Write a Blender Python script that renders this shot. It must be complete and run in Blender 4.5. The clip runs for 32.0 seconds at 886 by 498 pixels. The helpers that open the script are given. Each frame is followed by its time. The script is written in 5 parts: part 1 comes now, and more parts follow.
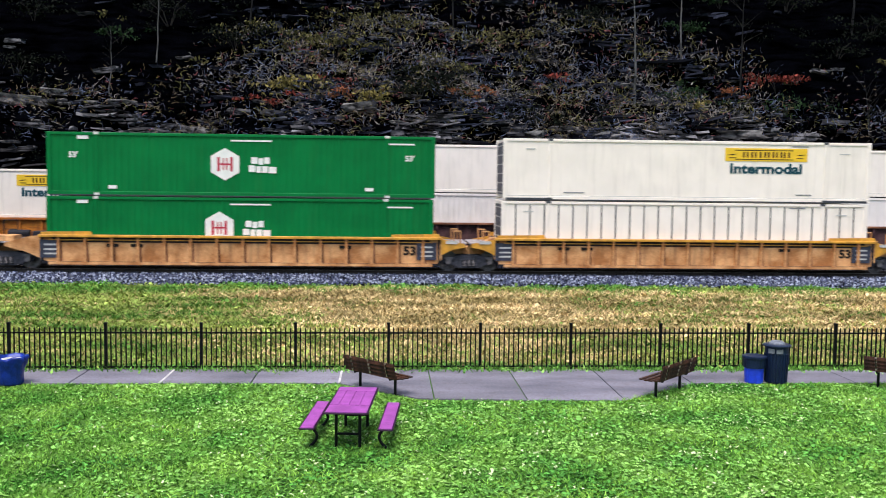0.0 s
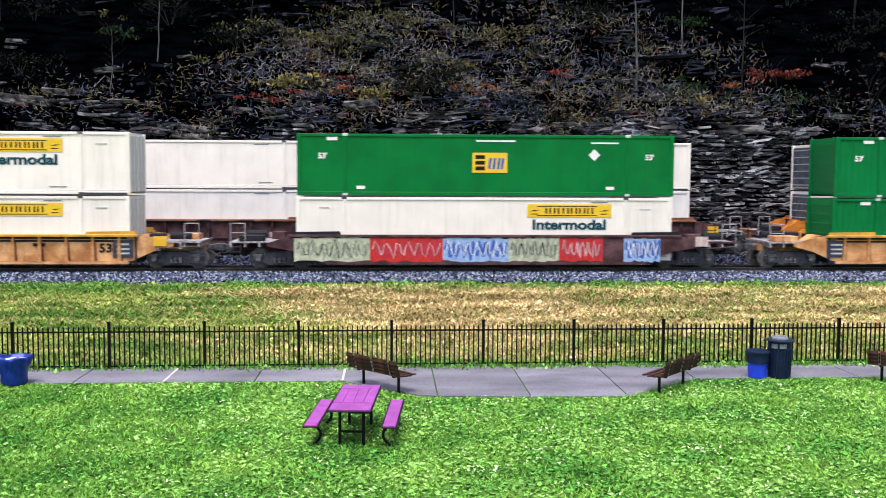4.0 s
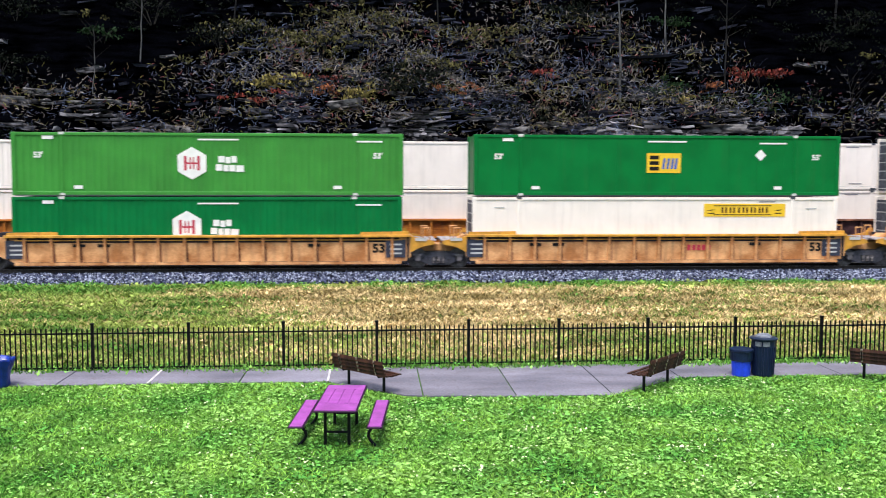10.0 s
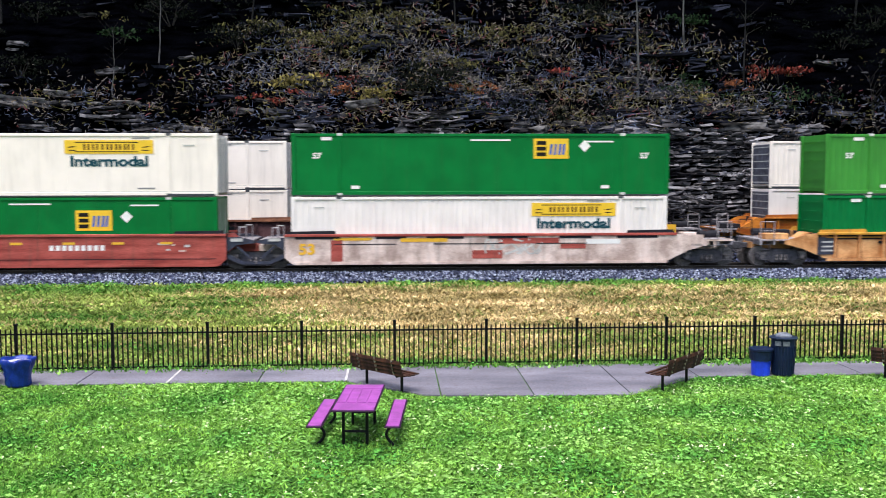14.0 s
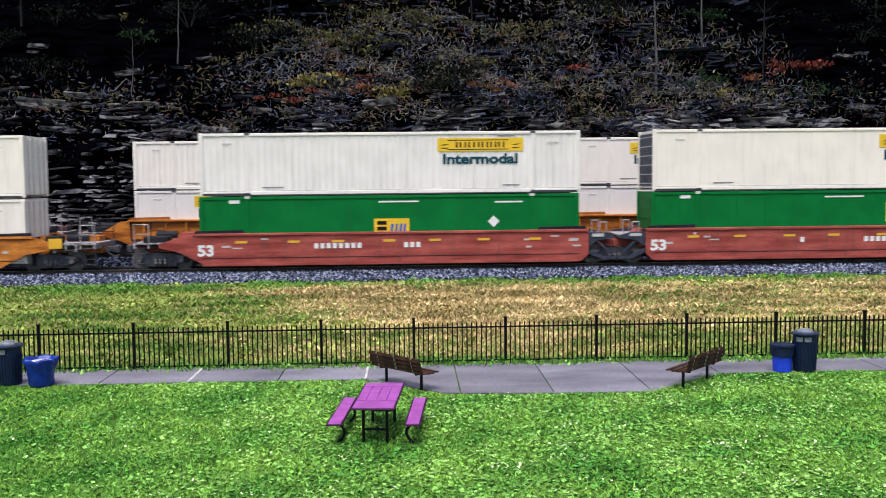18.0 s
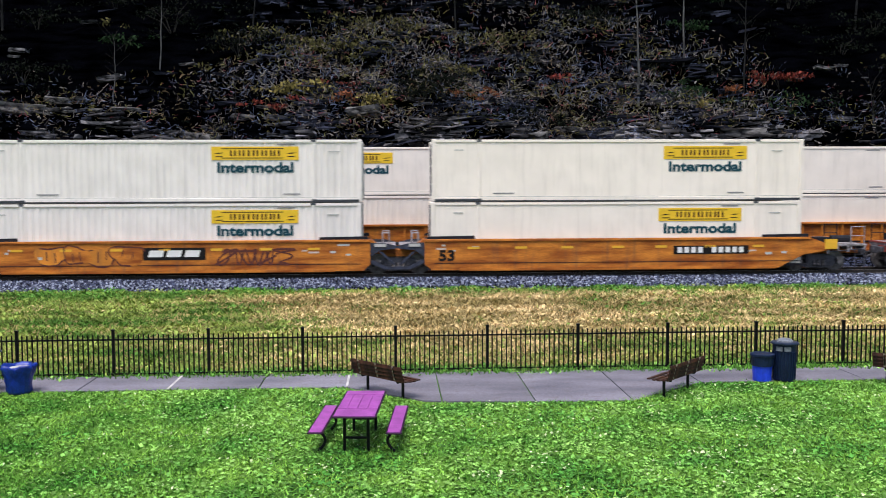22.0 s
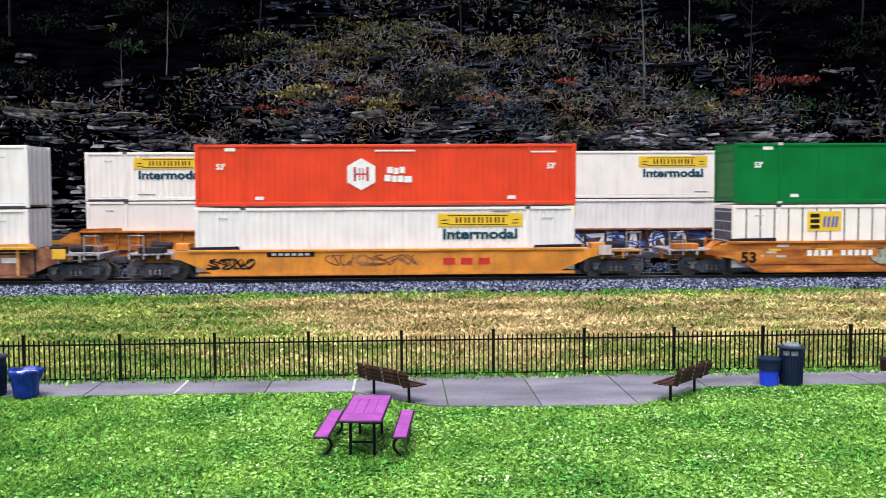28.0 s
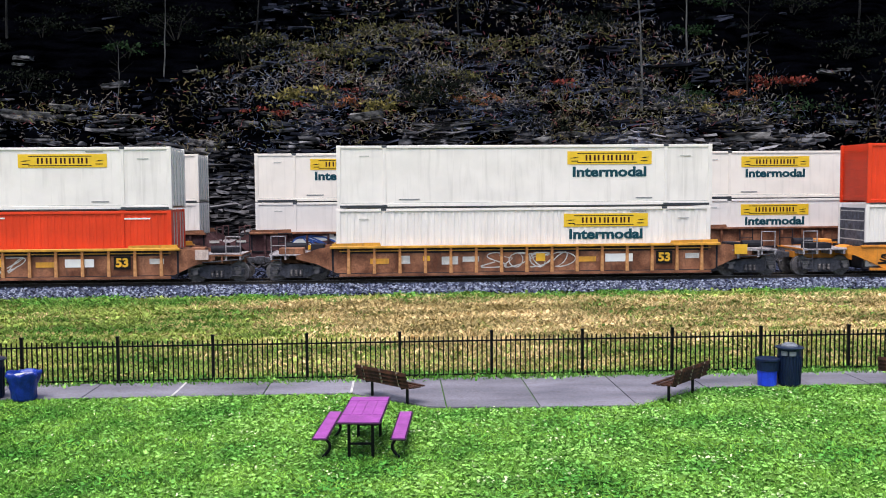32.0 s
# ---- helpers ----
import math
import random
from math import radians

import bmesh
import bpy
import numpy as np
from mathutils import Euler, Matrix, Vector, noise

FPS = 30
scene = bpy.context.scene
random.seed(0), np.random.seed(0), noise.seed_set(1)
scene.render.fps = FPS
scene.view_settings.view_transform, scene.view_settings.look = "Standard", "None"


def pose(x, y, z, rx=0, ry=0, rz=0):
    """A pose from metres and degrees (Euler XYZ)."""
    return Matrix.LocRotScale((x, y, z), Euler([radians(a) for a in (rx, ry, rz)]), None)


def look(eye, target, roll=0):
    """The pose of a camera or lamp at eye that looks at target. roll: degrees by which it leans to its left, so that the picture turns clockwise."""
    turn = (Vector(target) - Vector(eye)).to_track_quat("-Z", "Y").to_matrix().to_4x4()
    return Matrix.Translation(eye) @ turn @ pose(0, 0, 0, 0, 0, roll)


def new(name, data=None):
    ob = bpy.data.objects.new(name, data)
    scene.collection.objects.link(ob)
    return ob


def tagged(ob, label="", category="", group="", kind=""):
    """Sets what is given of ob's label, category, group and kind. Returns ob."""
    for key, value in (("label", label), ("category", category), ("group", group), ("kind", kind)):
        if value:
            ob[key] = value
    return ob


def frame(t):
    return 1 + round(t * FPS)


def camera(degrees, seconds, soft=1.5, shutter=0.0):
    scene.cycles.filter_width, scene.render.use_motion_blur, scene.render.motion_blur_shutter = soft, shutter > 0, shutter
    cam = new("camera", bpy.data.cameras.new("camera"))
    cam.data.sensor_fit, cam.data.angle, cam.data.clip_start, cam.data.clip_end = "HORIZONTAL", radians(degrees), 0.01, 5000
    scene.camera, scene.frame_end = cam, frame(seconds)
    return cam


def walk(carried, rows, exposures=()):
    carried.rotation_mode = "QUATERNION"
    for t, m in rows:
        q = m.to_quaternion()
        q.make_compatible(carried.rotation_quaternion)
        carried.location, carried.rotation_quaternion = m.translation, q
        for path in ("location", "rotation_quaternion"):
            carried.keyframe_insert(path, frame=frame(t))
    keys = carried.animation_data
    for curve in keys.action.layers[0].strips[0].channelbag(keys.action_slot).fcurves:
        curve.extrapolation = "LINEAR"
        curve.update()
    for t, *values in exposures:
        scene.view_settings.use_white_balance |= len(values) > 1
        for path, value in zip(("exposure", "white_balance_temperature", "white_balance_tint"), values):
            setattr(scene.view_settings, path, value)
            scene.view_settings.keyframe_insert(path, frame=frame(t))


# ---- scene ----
cam = camera(50.0, 32.0, soft=1.0, shutter=0.35)
EYE = (0.0, 0.0, 4.96)
PATH = [
    (0.0, -3.334, -4.070, -0.680),
    (0.5, -3.027, -3.891, -0.747),
    (1.0, -3.180, -3.886, -0.803),
    (1.5, -3.284, -3.918, -0.771),
    (2.0, -3.369, -3.962, -0.708),
    (2.5, -3.408, -4.079, -0.609),
    (3.0, -3.264, -4.574, -0.334),
    (3.5, -3.174, -4.256, -0.292),
    (5.5, -3.465, -4.234, -0.129),
    (6.0, -3.352, -4.231, -0.021),
    (6.5, -3.634, -4.712, 0.028),
    (7.0, -4.059, -4.779, 0.117),
    (7.5, -4.100, -4.544, 0.173),
    (8.0, -4.118, -4.408, 0.102),
    (8.5, -4.048, -4.333, 0.035),
    (9.0, -4.100, -4.286, -0.140),
    (9.5, -4.175, -4.286, -0.104),
    (10.0, -4.145, -4.252, -0.114),
    (10.5, -4.086, -4.173, -0.154),
    (11.0, -4.264, -4.165, -0.150),
    (11.5, -4.304, -4.284, -0.316),
    (12.0, -4.112, -4.174, -0.255),
    (12.5, -4.033, -4.131, -0.163),
    (13.0, -3.431, -3.871, -0.119),
    (13.5, -3.663, -3.983, -0.090),
    (14.0, -3.100, -4.281, 0.091),
    (14.5, -2.378, -4.277, 0.286),
    (16.5, -3.293, -4.580, 0.200),
    (17.0, -3.224, -4.499, 0.236),
    (17.5, -2.581, -4.497, 0.463),
    (18.0, -2.019, -4.404, 0.606),
    (18.5, -2.373, -4.504, 0.536),
    (19.0, -2.481, -4.435, 0.513),
    (19.5, -2.560, -4.333, 0.386),
    (20.0, -2.718, -4.408, 0.333),
    (20.5, -2.802, -4.444, 0.275),
    (21.0, -2.789, -4.265, 0.349),
    (21.5, -2.873, -4.132, 0.345),
    (22.0, -3.055, -3.926, 0.192),
    (22.5, -2.725, -3.853, 0.091),
    (23.0, -2.977, -3.876, 0.062),
    (23.5, -3.016, -3.830, 0.206),
    (24.0, -2.883, -3.782, 0.204),
    (24.5, -3.132, -3.820, 0.127),
    (25.0, -3.199, -3.744, 0.147),
    (25.5, -3.058, -3.738, 0.322),
    (26.0, -3.205, -3.794, 0.193),
    (26.5, -2.846, -3.681, 0.237),
    (28.5, -2.700, -3.645, 0.287),
    (29.0, -2.734, -3.588, 0.357),
    (29.5, -2.648, -3.528, 0.351),
    (30.0, -2.751, -3.625, 0.368),
    (30.5, -2.891, -3.624, 0.298),
    (31.0, -2.904, -3.618, 0.375),
    (31.5, -2.837, -3.529, 0.505),
    (32.0, -2.836, -3.586, 0.425),
]
LIGHT = [(0, 0.44), (1, 0.74), (2, 0.78), (3, 0.66), (4.5, 0.65), (6, 0.59), (7, 0.24), (8, 0.32), (9, 0.54), (10, 0.66), (12, 0.64), (13, 0.68), (14, 0.61), (15.5, 0.44), (17, 0.24), (18, 0.34), (19, 0.34), (20, 0.30), (22, 0.25), (23, 0.28), (24, 0.39), (25, 0.49), (26, 0.54), (27.5, 0.59), (29, 0.54), (31, 0.44), (32, 0.44)]
walk(cam, [(t, pose(*EYE, 90 + pitch, roll, yaw)) for t, yaw, pitch, roll in PATH], LIGHT)

# ---- light ----
world = bpy.data.worlds.new("sky")
scene.world = world
world.use_nodes = True
wn = world.node_tree
sky = wn.nodes.new("ShaderNodeTexSky")
sky.sky_type = "NISHITA"
sky.sun_disc = False
sky.sun_elevation, sky.sun_rotation = radians(69), radians(200)
sky.air_density, sky.dust_density = 1.0, 3.0
wn.links.new(sky.outputs[0], wn.nodes["Background"].inputs[0])
wn.nodes["Background"].inputs[1].default_value = 0.15
sun = new("sun", bpy.data.lights.new("sun", "SUN"))
sun.data.energy, sun.data.angle, sun.data.color = 3.0, radians(35), (1.0, 0.95, 0.93)
sun.matrix_world = look((-7, -17, 48), (0, 0, 0))


# ---- materials ----
def mat(name, base, rough=0.6, metal=0.0, var=0.2, scale=3.0, fine=40.0, bump=0.15, stretch=(1, 1, 1), second=None, amount=0.5,
        grime=0.0, per_object=0.0, island=0.0, spec=0.5):
    m = bpy.data.materials.new(name)
    m.use_nodes = True
    nt = m.node_tree
    N, K = nt.nodes, nt.links
    bsdf = N["Principled BSDF"]
    bsdf.inputs["Roughness"].default_value = rough
    bsdf.inputs["Metallic"].default_value = metal
    bsdf.inputs["Specular IOR Level"].default_value = spec
    co = N.new("ShaderNodeTexCoord")
    mp = N.new("ShaderNodeMapping")
    mp.inputs["Scale"].default_value = stretch
    K.new(co.outputs["Object"], mp.inputs[0])
    n1, n2 = N.new("ShaderNodeTexNoise"), N.new("ShaderNodeTexNoise")
    n1.inputs["Scale"].default_value, n1.inputs["Detail"].default_value = scale, 5
    n2.inputs["Scale"].default_value, n2.inputs["Detail"].default_value = fine, 3
    K.new(mp.outputs[0], n1.inputs["Vector"])
    K.new(mp.outputs[0], n2.inputs["Vector"])
    ramp = N.new("ShaderNodeValToRGB")
    ramp.color_ramp.elements[0].position, ramp.color_ramp.elements[1].position = 0.5 - 0.25 * amount, 0.5 + 0.25 * amount
    dark = tuple(c * (1 - var) for c in base)
    lite = tuple(min(1, c * (1 + var * 0.6)) for c in base) if second is None else second
    ramp.color_ramp.elements[0].color = (*dark, 1)
    ramp.color_ramp.elements[1].color = (*lite, 1)
    K.new(n1.outputs[0], ramp.inputs[0])
    mix = N.new("ShaderNodeMix")
    mix.data_type, mix.blend_type = "RGBA", "OVERLAY"
    mix.inputs[0].default_value = min(1, var * 1.6)
    K.new(ramp.outputs[0], mix.inputs[6])
    K.new(n2.outputs[0], mix.inputs[7])
    col = mix.outputs[2]
    if grime:
        g = N.new("ShaderNodeTexNoise")
        g.inputs["Scale"].default_value, g.inputs["Detail"].default_value = 1.0, 6
        mg = N.new("ShaderNodeMapping")
        mg.inputs["Scale"].default_value = (5, 5, 0.5)
        K.new(co.outputs["Object"], mg.inputs[0])
        K.new(mg.outputs[0], g.inputs["Vector"])
        gr = N.new("ShaderNodeValToRGB")
        gr.color_ramp.elements[0].position, gr.color_ramp.elements[1].position = 0.52, 0.78
        gr.color_ramp.elements[0].color, gr.color_ramp.elements[1].color = (0, 0, 0, 1), (grime, grime, grime, 1)
        K.new(g.outputs[0], gr.inputs[0])
        mix2 = N.new("ShaderNodeMix")
        mix2.data_type = "RGBA"
        K.new(gr.outputs[0], mix2.inputs[0])
        K.new(col, mix2.inputs[6])
        mix2.inputs[7].default_value = (0.09, 0.06, 0.045, 1)
        col = mix2.outputs[2]
    if per_object or island:
        src = N.new("ShaderNodeObjectInfo").outputs["Random"] if per_object else N.new("ShaderNodeNewGeometry").outputs["Random Per Island"]
        spread = per_object or island
        mr = N.new("ShaderNodeMapRange")
        mr.inputs[3].default_value, mr.inputs[4].default_value = 1 - spread, 1 + spread
        K.new(src, mr.inputs[0])
        hs = N.new("ShaderNodeHueSaturation")
        K.new(mr.outputs[0], hs.inputs["Value"])
        K.new(col, hs.inputs["Color"])
        col = hs.outputs[0]
    K.new(col, bsdf.inputs["Base Color"])
    if bump:
        b = N.new("ShaderNodeBump")
        b.inputs["Strength"].default_value, b.inputs["Distance"].default_value = bump, 0.02
        K.new(n2.outputs[0], b.inputs["Height"])
        K.new(b.outputs[0], bsdf.inputs["Normal"])
    return m


M = {}
M["lawn"] = mat("lawn_soil", (0.045, 0.14, 0.022), 0.9, var=0.4, scale=0.5, fine=14, bump=0.5, second=(0.11, 0.23, 0.036), spec=0.1)
M["blade"] = mat("grass_blade", (0.09, 0.30, 0.038), 0.6, var=0.3, scale=0.6, fine=9, bump=0, second=(0.21, 0.41, 0.06), island=0.6, spec=0.1)
M["rough"] = mat("rough_ground", (0.15, 0.16, 0.045), 0.95, var=0.4, scale=0.4, fine=9, bump=0.6, second=(0.36, 0.29, 0.12), stretch=(0.5, 1.6, 1), spec=0.1)
M["dry"] = mat("dry_grass", (0.45, 0.35, 0.14), 0.7, var=0.4, scale=0.6, fine=8, bump=0, second=(0.72, 0.54, 0.28), stretch=(0.4, 1.8, 1), island=0.55, spec=0.1)
M["olive"] = mat("olive_grass", (0.11, 0.26, 0.04), 0.7, var=0.35, scale=0.6, fine=8, bump=0, second=(0.30, 0.37, 0.085), stretch=(0.4, 1.8, 1), island=0.55, spec=0.1)
M["clover"] = mat("clover_flower", (0.52, 0.62, 0.34), 0.7, var=0.1, bump=0, island=0.3, spec=0.1)
M["weed"] = mat("weed_leaf", (0.10, 0.27, 0.035), 0.6, var=0.3, bump=0, island=0.5, spec=0.2)
# Near-black bed: the deep shade beneath the cars is put into its colour.
M["ballast"] = mat("shaded_ballast_bed", (0.004, 0.0045, 0.007), 0.9, var=0.4, scale=6, fine=30, bump=0.8, spec=0.0)
M["stone"] = mat("ballast_stone", (0.04, 0.048, 0.085), 0.85, var=0.3, scale=8, fine=40, bump=0.3, island=0.97, spec=0.1)
M["stonepale"] = mat("ballast_stone_pale", (0.235, 0.26, 0.34), 0.85, var=0.3, scale=8, fine=40, bump=0.3, island=0.6, spec=0.1)
# Rail sides darkened too, to carry the shade beneath the cars.
M["rail"] = mat("shaded_rail_steel", (0.05, 0.04, 0.035), 0.6, 0.2, var=0.3, scale=5)
M["tie"] = mat("tie_wood", (0.02, 0.016, 0.014), 0.9, var=0.3, stretch=(1, 8, 8), bump=0.5, spec=0.1)
M["concrete"] = mat("concrete", (0.145, 0.14, 0.185), 0.85, var=0.4, scale=0.7, fine=30, bump=0.2, second=(0.215, 0.205, 0.25), stretch=(0.5, 1.3, 1), amount=0.8, per_object=0.14, grime=0.4)
M["concrete_new"] = mat("joint_filler", (0.5, 0.48, 0.48), 0.8, var=0.2)
M["fence"] = mat("black_fence_paint", (0.002, 0.002, 0.003), 0.5, 0.0, var=0.3, scale=6, spec=0.15)
M["pink"] = mat("plum_plastic_coat", (0.32, 0.075, 0.34), 0.5, var=0.2, scale=3, fine=30, bump=0.1, spec=0.3)
M["tubeblack"] = mat("black_tube", (0.003, 0.003, 0.005), 0.45, 0.0, var=0.2, spec=0.2)
M["bench"] = mat("bench_brown", (0.022, 0.008, 0.005), 0.55, var=0.5, scale=5, fine=60, bump=0.3, second=(0.065, 0.024, 0.013), spec=0.2)
M["bin"] = mat("bin_navy", (0.006, 0.014, 0.045), 0.45, var=0.3, scale=4, spec=0.25)
M["binlid"] = mat("bin_lid", (0.012, 0.02, 0.045), 0.4, var=0.3, spec=0.3)
M["lidgrey"] = mat("bin_lid_worn", (0.15, 0.165, 0.20), 0.35, var=0.4, scale=7, spec=0.4)
M["binblue"] = mat("bin_blue", (0.012, 0.05, 0.68), 0.45, var=0.2, scale=4)
M["bag"] = mat("blue_bag", (0.008, 0.03, 0.26), 0.28, var=0.3, scale=6, bump=0.3, spec=0.35)
# Far below real shale: the slope's darkness is put into its colour.
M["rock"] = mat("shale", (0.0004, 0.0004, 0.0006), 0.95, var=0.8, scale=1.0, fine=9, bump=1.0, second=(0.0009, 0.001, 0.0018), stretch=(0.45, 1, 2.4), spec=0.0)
M["ledgepale"] = mat("pale_ledge", (0.03, 0.03, 0.034), 0.95, var=0.6, scale=2, fine=7, bump=0.8, second=(0.16, 0.155, 0.155), stretch=(0.8, 1, 1.6), spec=0.05)
M["ledge"] = mat("rock_ledge", (0.01, 0.01, 0.013), 0.95, var=0.6, scale=2, fine=14, bump=0.8, second=(0.10, 0.10, 0.11), stretch=(0.5, 1, 2.0), per_object=0.6, spec=0.05)
M["twig"] = mat("bare_twig", (0.18, 0.162, 0.15), 0.9, var=0.5, bump=0, island=0.97, spec=0.05)
M["twigblue"] = mat("bare_twig_grey", (0.08, 0.098, 0.155), 0.9, var=0.5, bump=0, island=0.97, spec=0.05)
M["twigtan"] = mat("dry_stalk", (0.13, 0.10, 0.06), 0.9, var=0.5, bump=0, island=0.97, spec=0.05)
M["trunk"] = mat("pale_bark", (0.085, 0.085, 0.087), 0.9, var=0.5, scale=3, fine=20, bump=0.5, stretch=(1, 1, 0.3), spec=0.1)
# Near-black leaves: the dark of the slope's corners is put into foliage.
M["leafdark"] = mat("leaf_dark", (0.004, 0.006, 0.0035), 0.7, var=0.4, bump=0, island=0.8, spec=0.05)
M["leafyellow"] = mat("leaf_yellow", (0.21, 0.175, 0.055), 0.7, var=0.3, bump=0, island=0.9, spec=0.1)
M["leafolive"] = mat("leaf_olive", (0.07, 0.065, 0.022), 0.7, var=0.3, bump=0, island=0.9, spec=0.1)
M["strata"] = mat("rock_strata", (0.012, 0.012, 0.016), 0.95, var=0.6, scale=0.5, fine=9, bump=0.8, second=(0.15, 0.147, 0.16), stretch=(0.6, 1, 2.5), island=0.85, spec=0.05)
# Dimmer copy of rock_strata with the shade put into its colour.
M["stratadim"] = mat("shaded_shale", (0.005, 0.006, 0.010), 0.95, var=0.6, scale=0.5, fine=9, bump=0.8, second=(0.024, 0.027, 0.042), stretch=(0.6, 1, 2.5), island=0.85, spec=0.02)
M["barkdark"] = mat("dark_bark", (0.014, 0.014, 0.015), 0.9, var=0.5, scale=3, fine=20, bump=0.5, stretch=(1, 1, 0.3), spec=0.1)
M["leafred"] = mat("leaf_red", (0.15, 0.03, 0.022), 0.7, var=0.3, bump=0, island=0.85, spec=0.1)
M["leafgreen"] = mat("leaf_green", (0.012, 0.03, 0.01), 0.7, var=0.3, bump=0, island=0.8, spec=0.1)
M["leaforange"] = mat("leaf_orange", (0.2, 0.07, 0.03), 0.7, var=0.3, bump=0, island=0.85, spec=0.1)
M["white"] = mat("container_white", (0.87, 0.80, 0.725), 0.45, var=0.05, scale=0.8, fine=30, bump=0.03, grime=0.14, per_object=0.03)
M["whitecool"] = mat("container_white_aged", (0.82, 0.775, 0.745), 0.45, var=0.06, scale=0.8, fine=30, bump=0.03, grime=0.18)
M["green"] = mat("container_green", (0.001, 0.155, 0.032), 0.42, var=0.14, scale=0.7, fine=30, bump=0.03, grime=0.08, spec=0.12)
M["greendeep"] = mat("container_deep_green", (0.001, 0.16, 0.04), 0.42, var=0.12, scale=0.7, fine=30, bump=0.03, grime=0.06, spec=0.12)
M["lime"] = mat("container_lime", (0.04, 0.245, 0.034), 0.42, var=0.14, scale=0.7, fine=30, bump=0.03, grime=0.1, spec=0.3)
M["red"] = mat("container_red", (0.74, 0.05, 0.012), 0.42, var=0.12, scale=0.7, fine=30, bump=0.03, grime=0.1, spec=0.35)
M["cloverleaf"] = mat("clover_leaf", (0.11, 0.37, 0.06), 0.6, var=0.3, scale=0.5, fine=6, bump=0, second=(0.245, 0.46, 0.105), island=0.6, spec=0.1)
M["enddark"] = mat("end_panel_dark", (0.075, 0.08, 0.105), 0.6, var=0.5, scale=3, fine=20, bump=0.2, spec=0.3)
M["plaqueink"] = mat("ink_brown", (0.05, 0.012, 0.008), 0.6, var=0.2, spec=0.2)
M["railhead"] = mat("rail_head_polished", (0.62, 0.60, 0.60), 0.28, 1.0, var=0.15, scale=2, stretch=(0.3, 8, 1))
M["pinkrim"] = mat("plum_rim", (0.03, 0.006, 0.035), 0.5, var=0.2, spec=0.3)
M["strap"] = mat("worn_strap", (0.3, 0.24, 0.2), 0.7, var=0.5, scale=20, fine=60)
M["stemdark"] = mat("dark_stem", (0.02, 0.019, 0.018), 0.9, var=0.4, bump=0, spec=0.05)
M["twigred"] = mat("red_brush", (0.17, 0.055, 0.06), 0.9, var=0.5, bump=0, island=0.97, spec=0.05)
M["twigolive"] = mat("olive_brush", (0.115, 0.11, 0.036), 0.9, var=0.5, bump=0, island=0.97, spec=0.05)
# Dim copy of the twigs, coloured as if lying in shade.
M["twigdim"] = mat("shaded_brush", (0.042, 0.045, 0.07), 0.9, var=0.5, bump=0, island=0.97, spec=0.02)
M["markgrey"] = mat("faded_stencil", (0.22, 0.22, 0.24), 0.6, var=0.4, scale=14)
M["platgrey"] = mat("galvanised_grating", (0.36, 0.33, 0.35), 0.6, 0.2, var=0.5, scale=9, fine=50)
# Seam colour, also painted where the gaps under upper containers are shaded.
M["seam"] = mat("seam_and_gap_shade", (0.03, 0.035, 0.045), 0.6, var=0.3)
# Dark running gear; also the plates that stand in for shaded openings.
M["dark"] = mat("undercarriage_and_shade", (0.014, 0.014, 0.02), 0.7, 0.0, var=0.4, scale=4, spec=0.2)
M["truck"] = mat("truck_casting", (0.055, 0.055, 0.068), 0.65, 0.0, var=0.5, scale=6, spec=0.35)
M["wheel"] = mat("wheel_steel", (0.13, 0.12, 0.125), 0.45, 0.3, var=0.4, scale=5)
M["orange"] = mat("car_orange", (0.54, 0.22, 0.07), 0.6, var=0.3, scale=1.2, fine=20, bump=0.1, second=(0.72, 0.39, 0.17), grime=0.42, per_object=0.06, spec=0.3)
M["yellowsill"] = mat("sill_yellow", (0.62, 0.3, 0.03), 0.55, var=0.25, scale=2, grime=0.4)
M["rust"] = mat("car_rust_orange", (0.38, 0.09, 0.01), 0.6, var=0.35, scale=1.2, fine=18, bump=0.1, second=(0.60, 0.21, 0.028), grime=0.5, stretch=(0.4, 1, 2.5), spec=0.3)
M["carred"] = mat("car_oxide_red", (0.33, 0.05, 0.038), 0.65, var=0.3, scale=1.2, fine=18, bump=0.1, second=(0.42, 0.09, 0.07), grime=0.5, stretch=(0.4, 1, 2.5), spec=0.3)
M["carpink"] = mat("car_faded_pink", (0.58, 0.43, 0.37), 0.7, var=0.3, scale=1.2, fine=18, bump=0.1, second=(0.74, 0.61, 0.55), grime=0.45)
M["brown"] = mat("car_brown", (0.17, 0.06, 0.03), 0.7, var=0.4, scale=1.2, fine=18, bump=0.15, second=(0.3, 0.13, 0.07), grime=0.6, spec=0.3)
M["yellowcar"] = mat("car_yellow", (0.66, 0.235, 0.02), 0.55, var=0.22, scale=1.0, fine=18, bump=0.1, grime=0.4)
M["farpurple"] = mat("car_dark_purple", (0.06, 0.025, 0.03), 0.7, var=0.4, scale=1.2, fine=18, bump=0.1, second=(0.12, 0.06, 0.065), grime=0.4, spec=0.2)
M["reflector"] = mat("reflector_yellow", (0.75, 0.42, 0.03), 0.4, var=0.1)
M["panelblue"] = mat("panel_navy", (0.03, 0.035, 0.06), 0.5, var=0.3, scale=5)
M["plaque"] = mat("plaque_yellow", (0.78, 0.5, 0.02), 0.5, var=0.06, scale=4)
M["ink"] = mat("ink_dark", (0.008, 0.007, 0.007), 0.6, var=0.2, spec=0.2)
M["teal"] = mat("ink_teal", (0.005, 0.055, 0.08), 0.6, var=0.15, spec=0.2)
M["paintwhite"] = mat("paint_white", (0.78, 0.78, 0.76), 0.5, var=0.06)
M["paintgrey"] = mat("paint_grey_white", (0.5, 0.5, 0.48), 0.6, var=0.25)
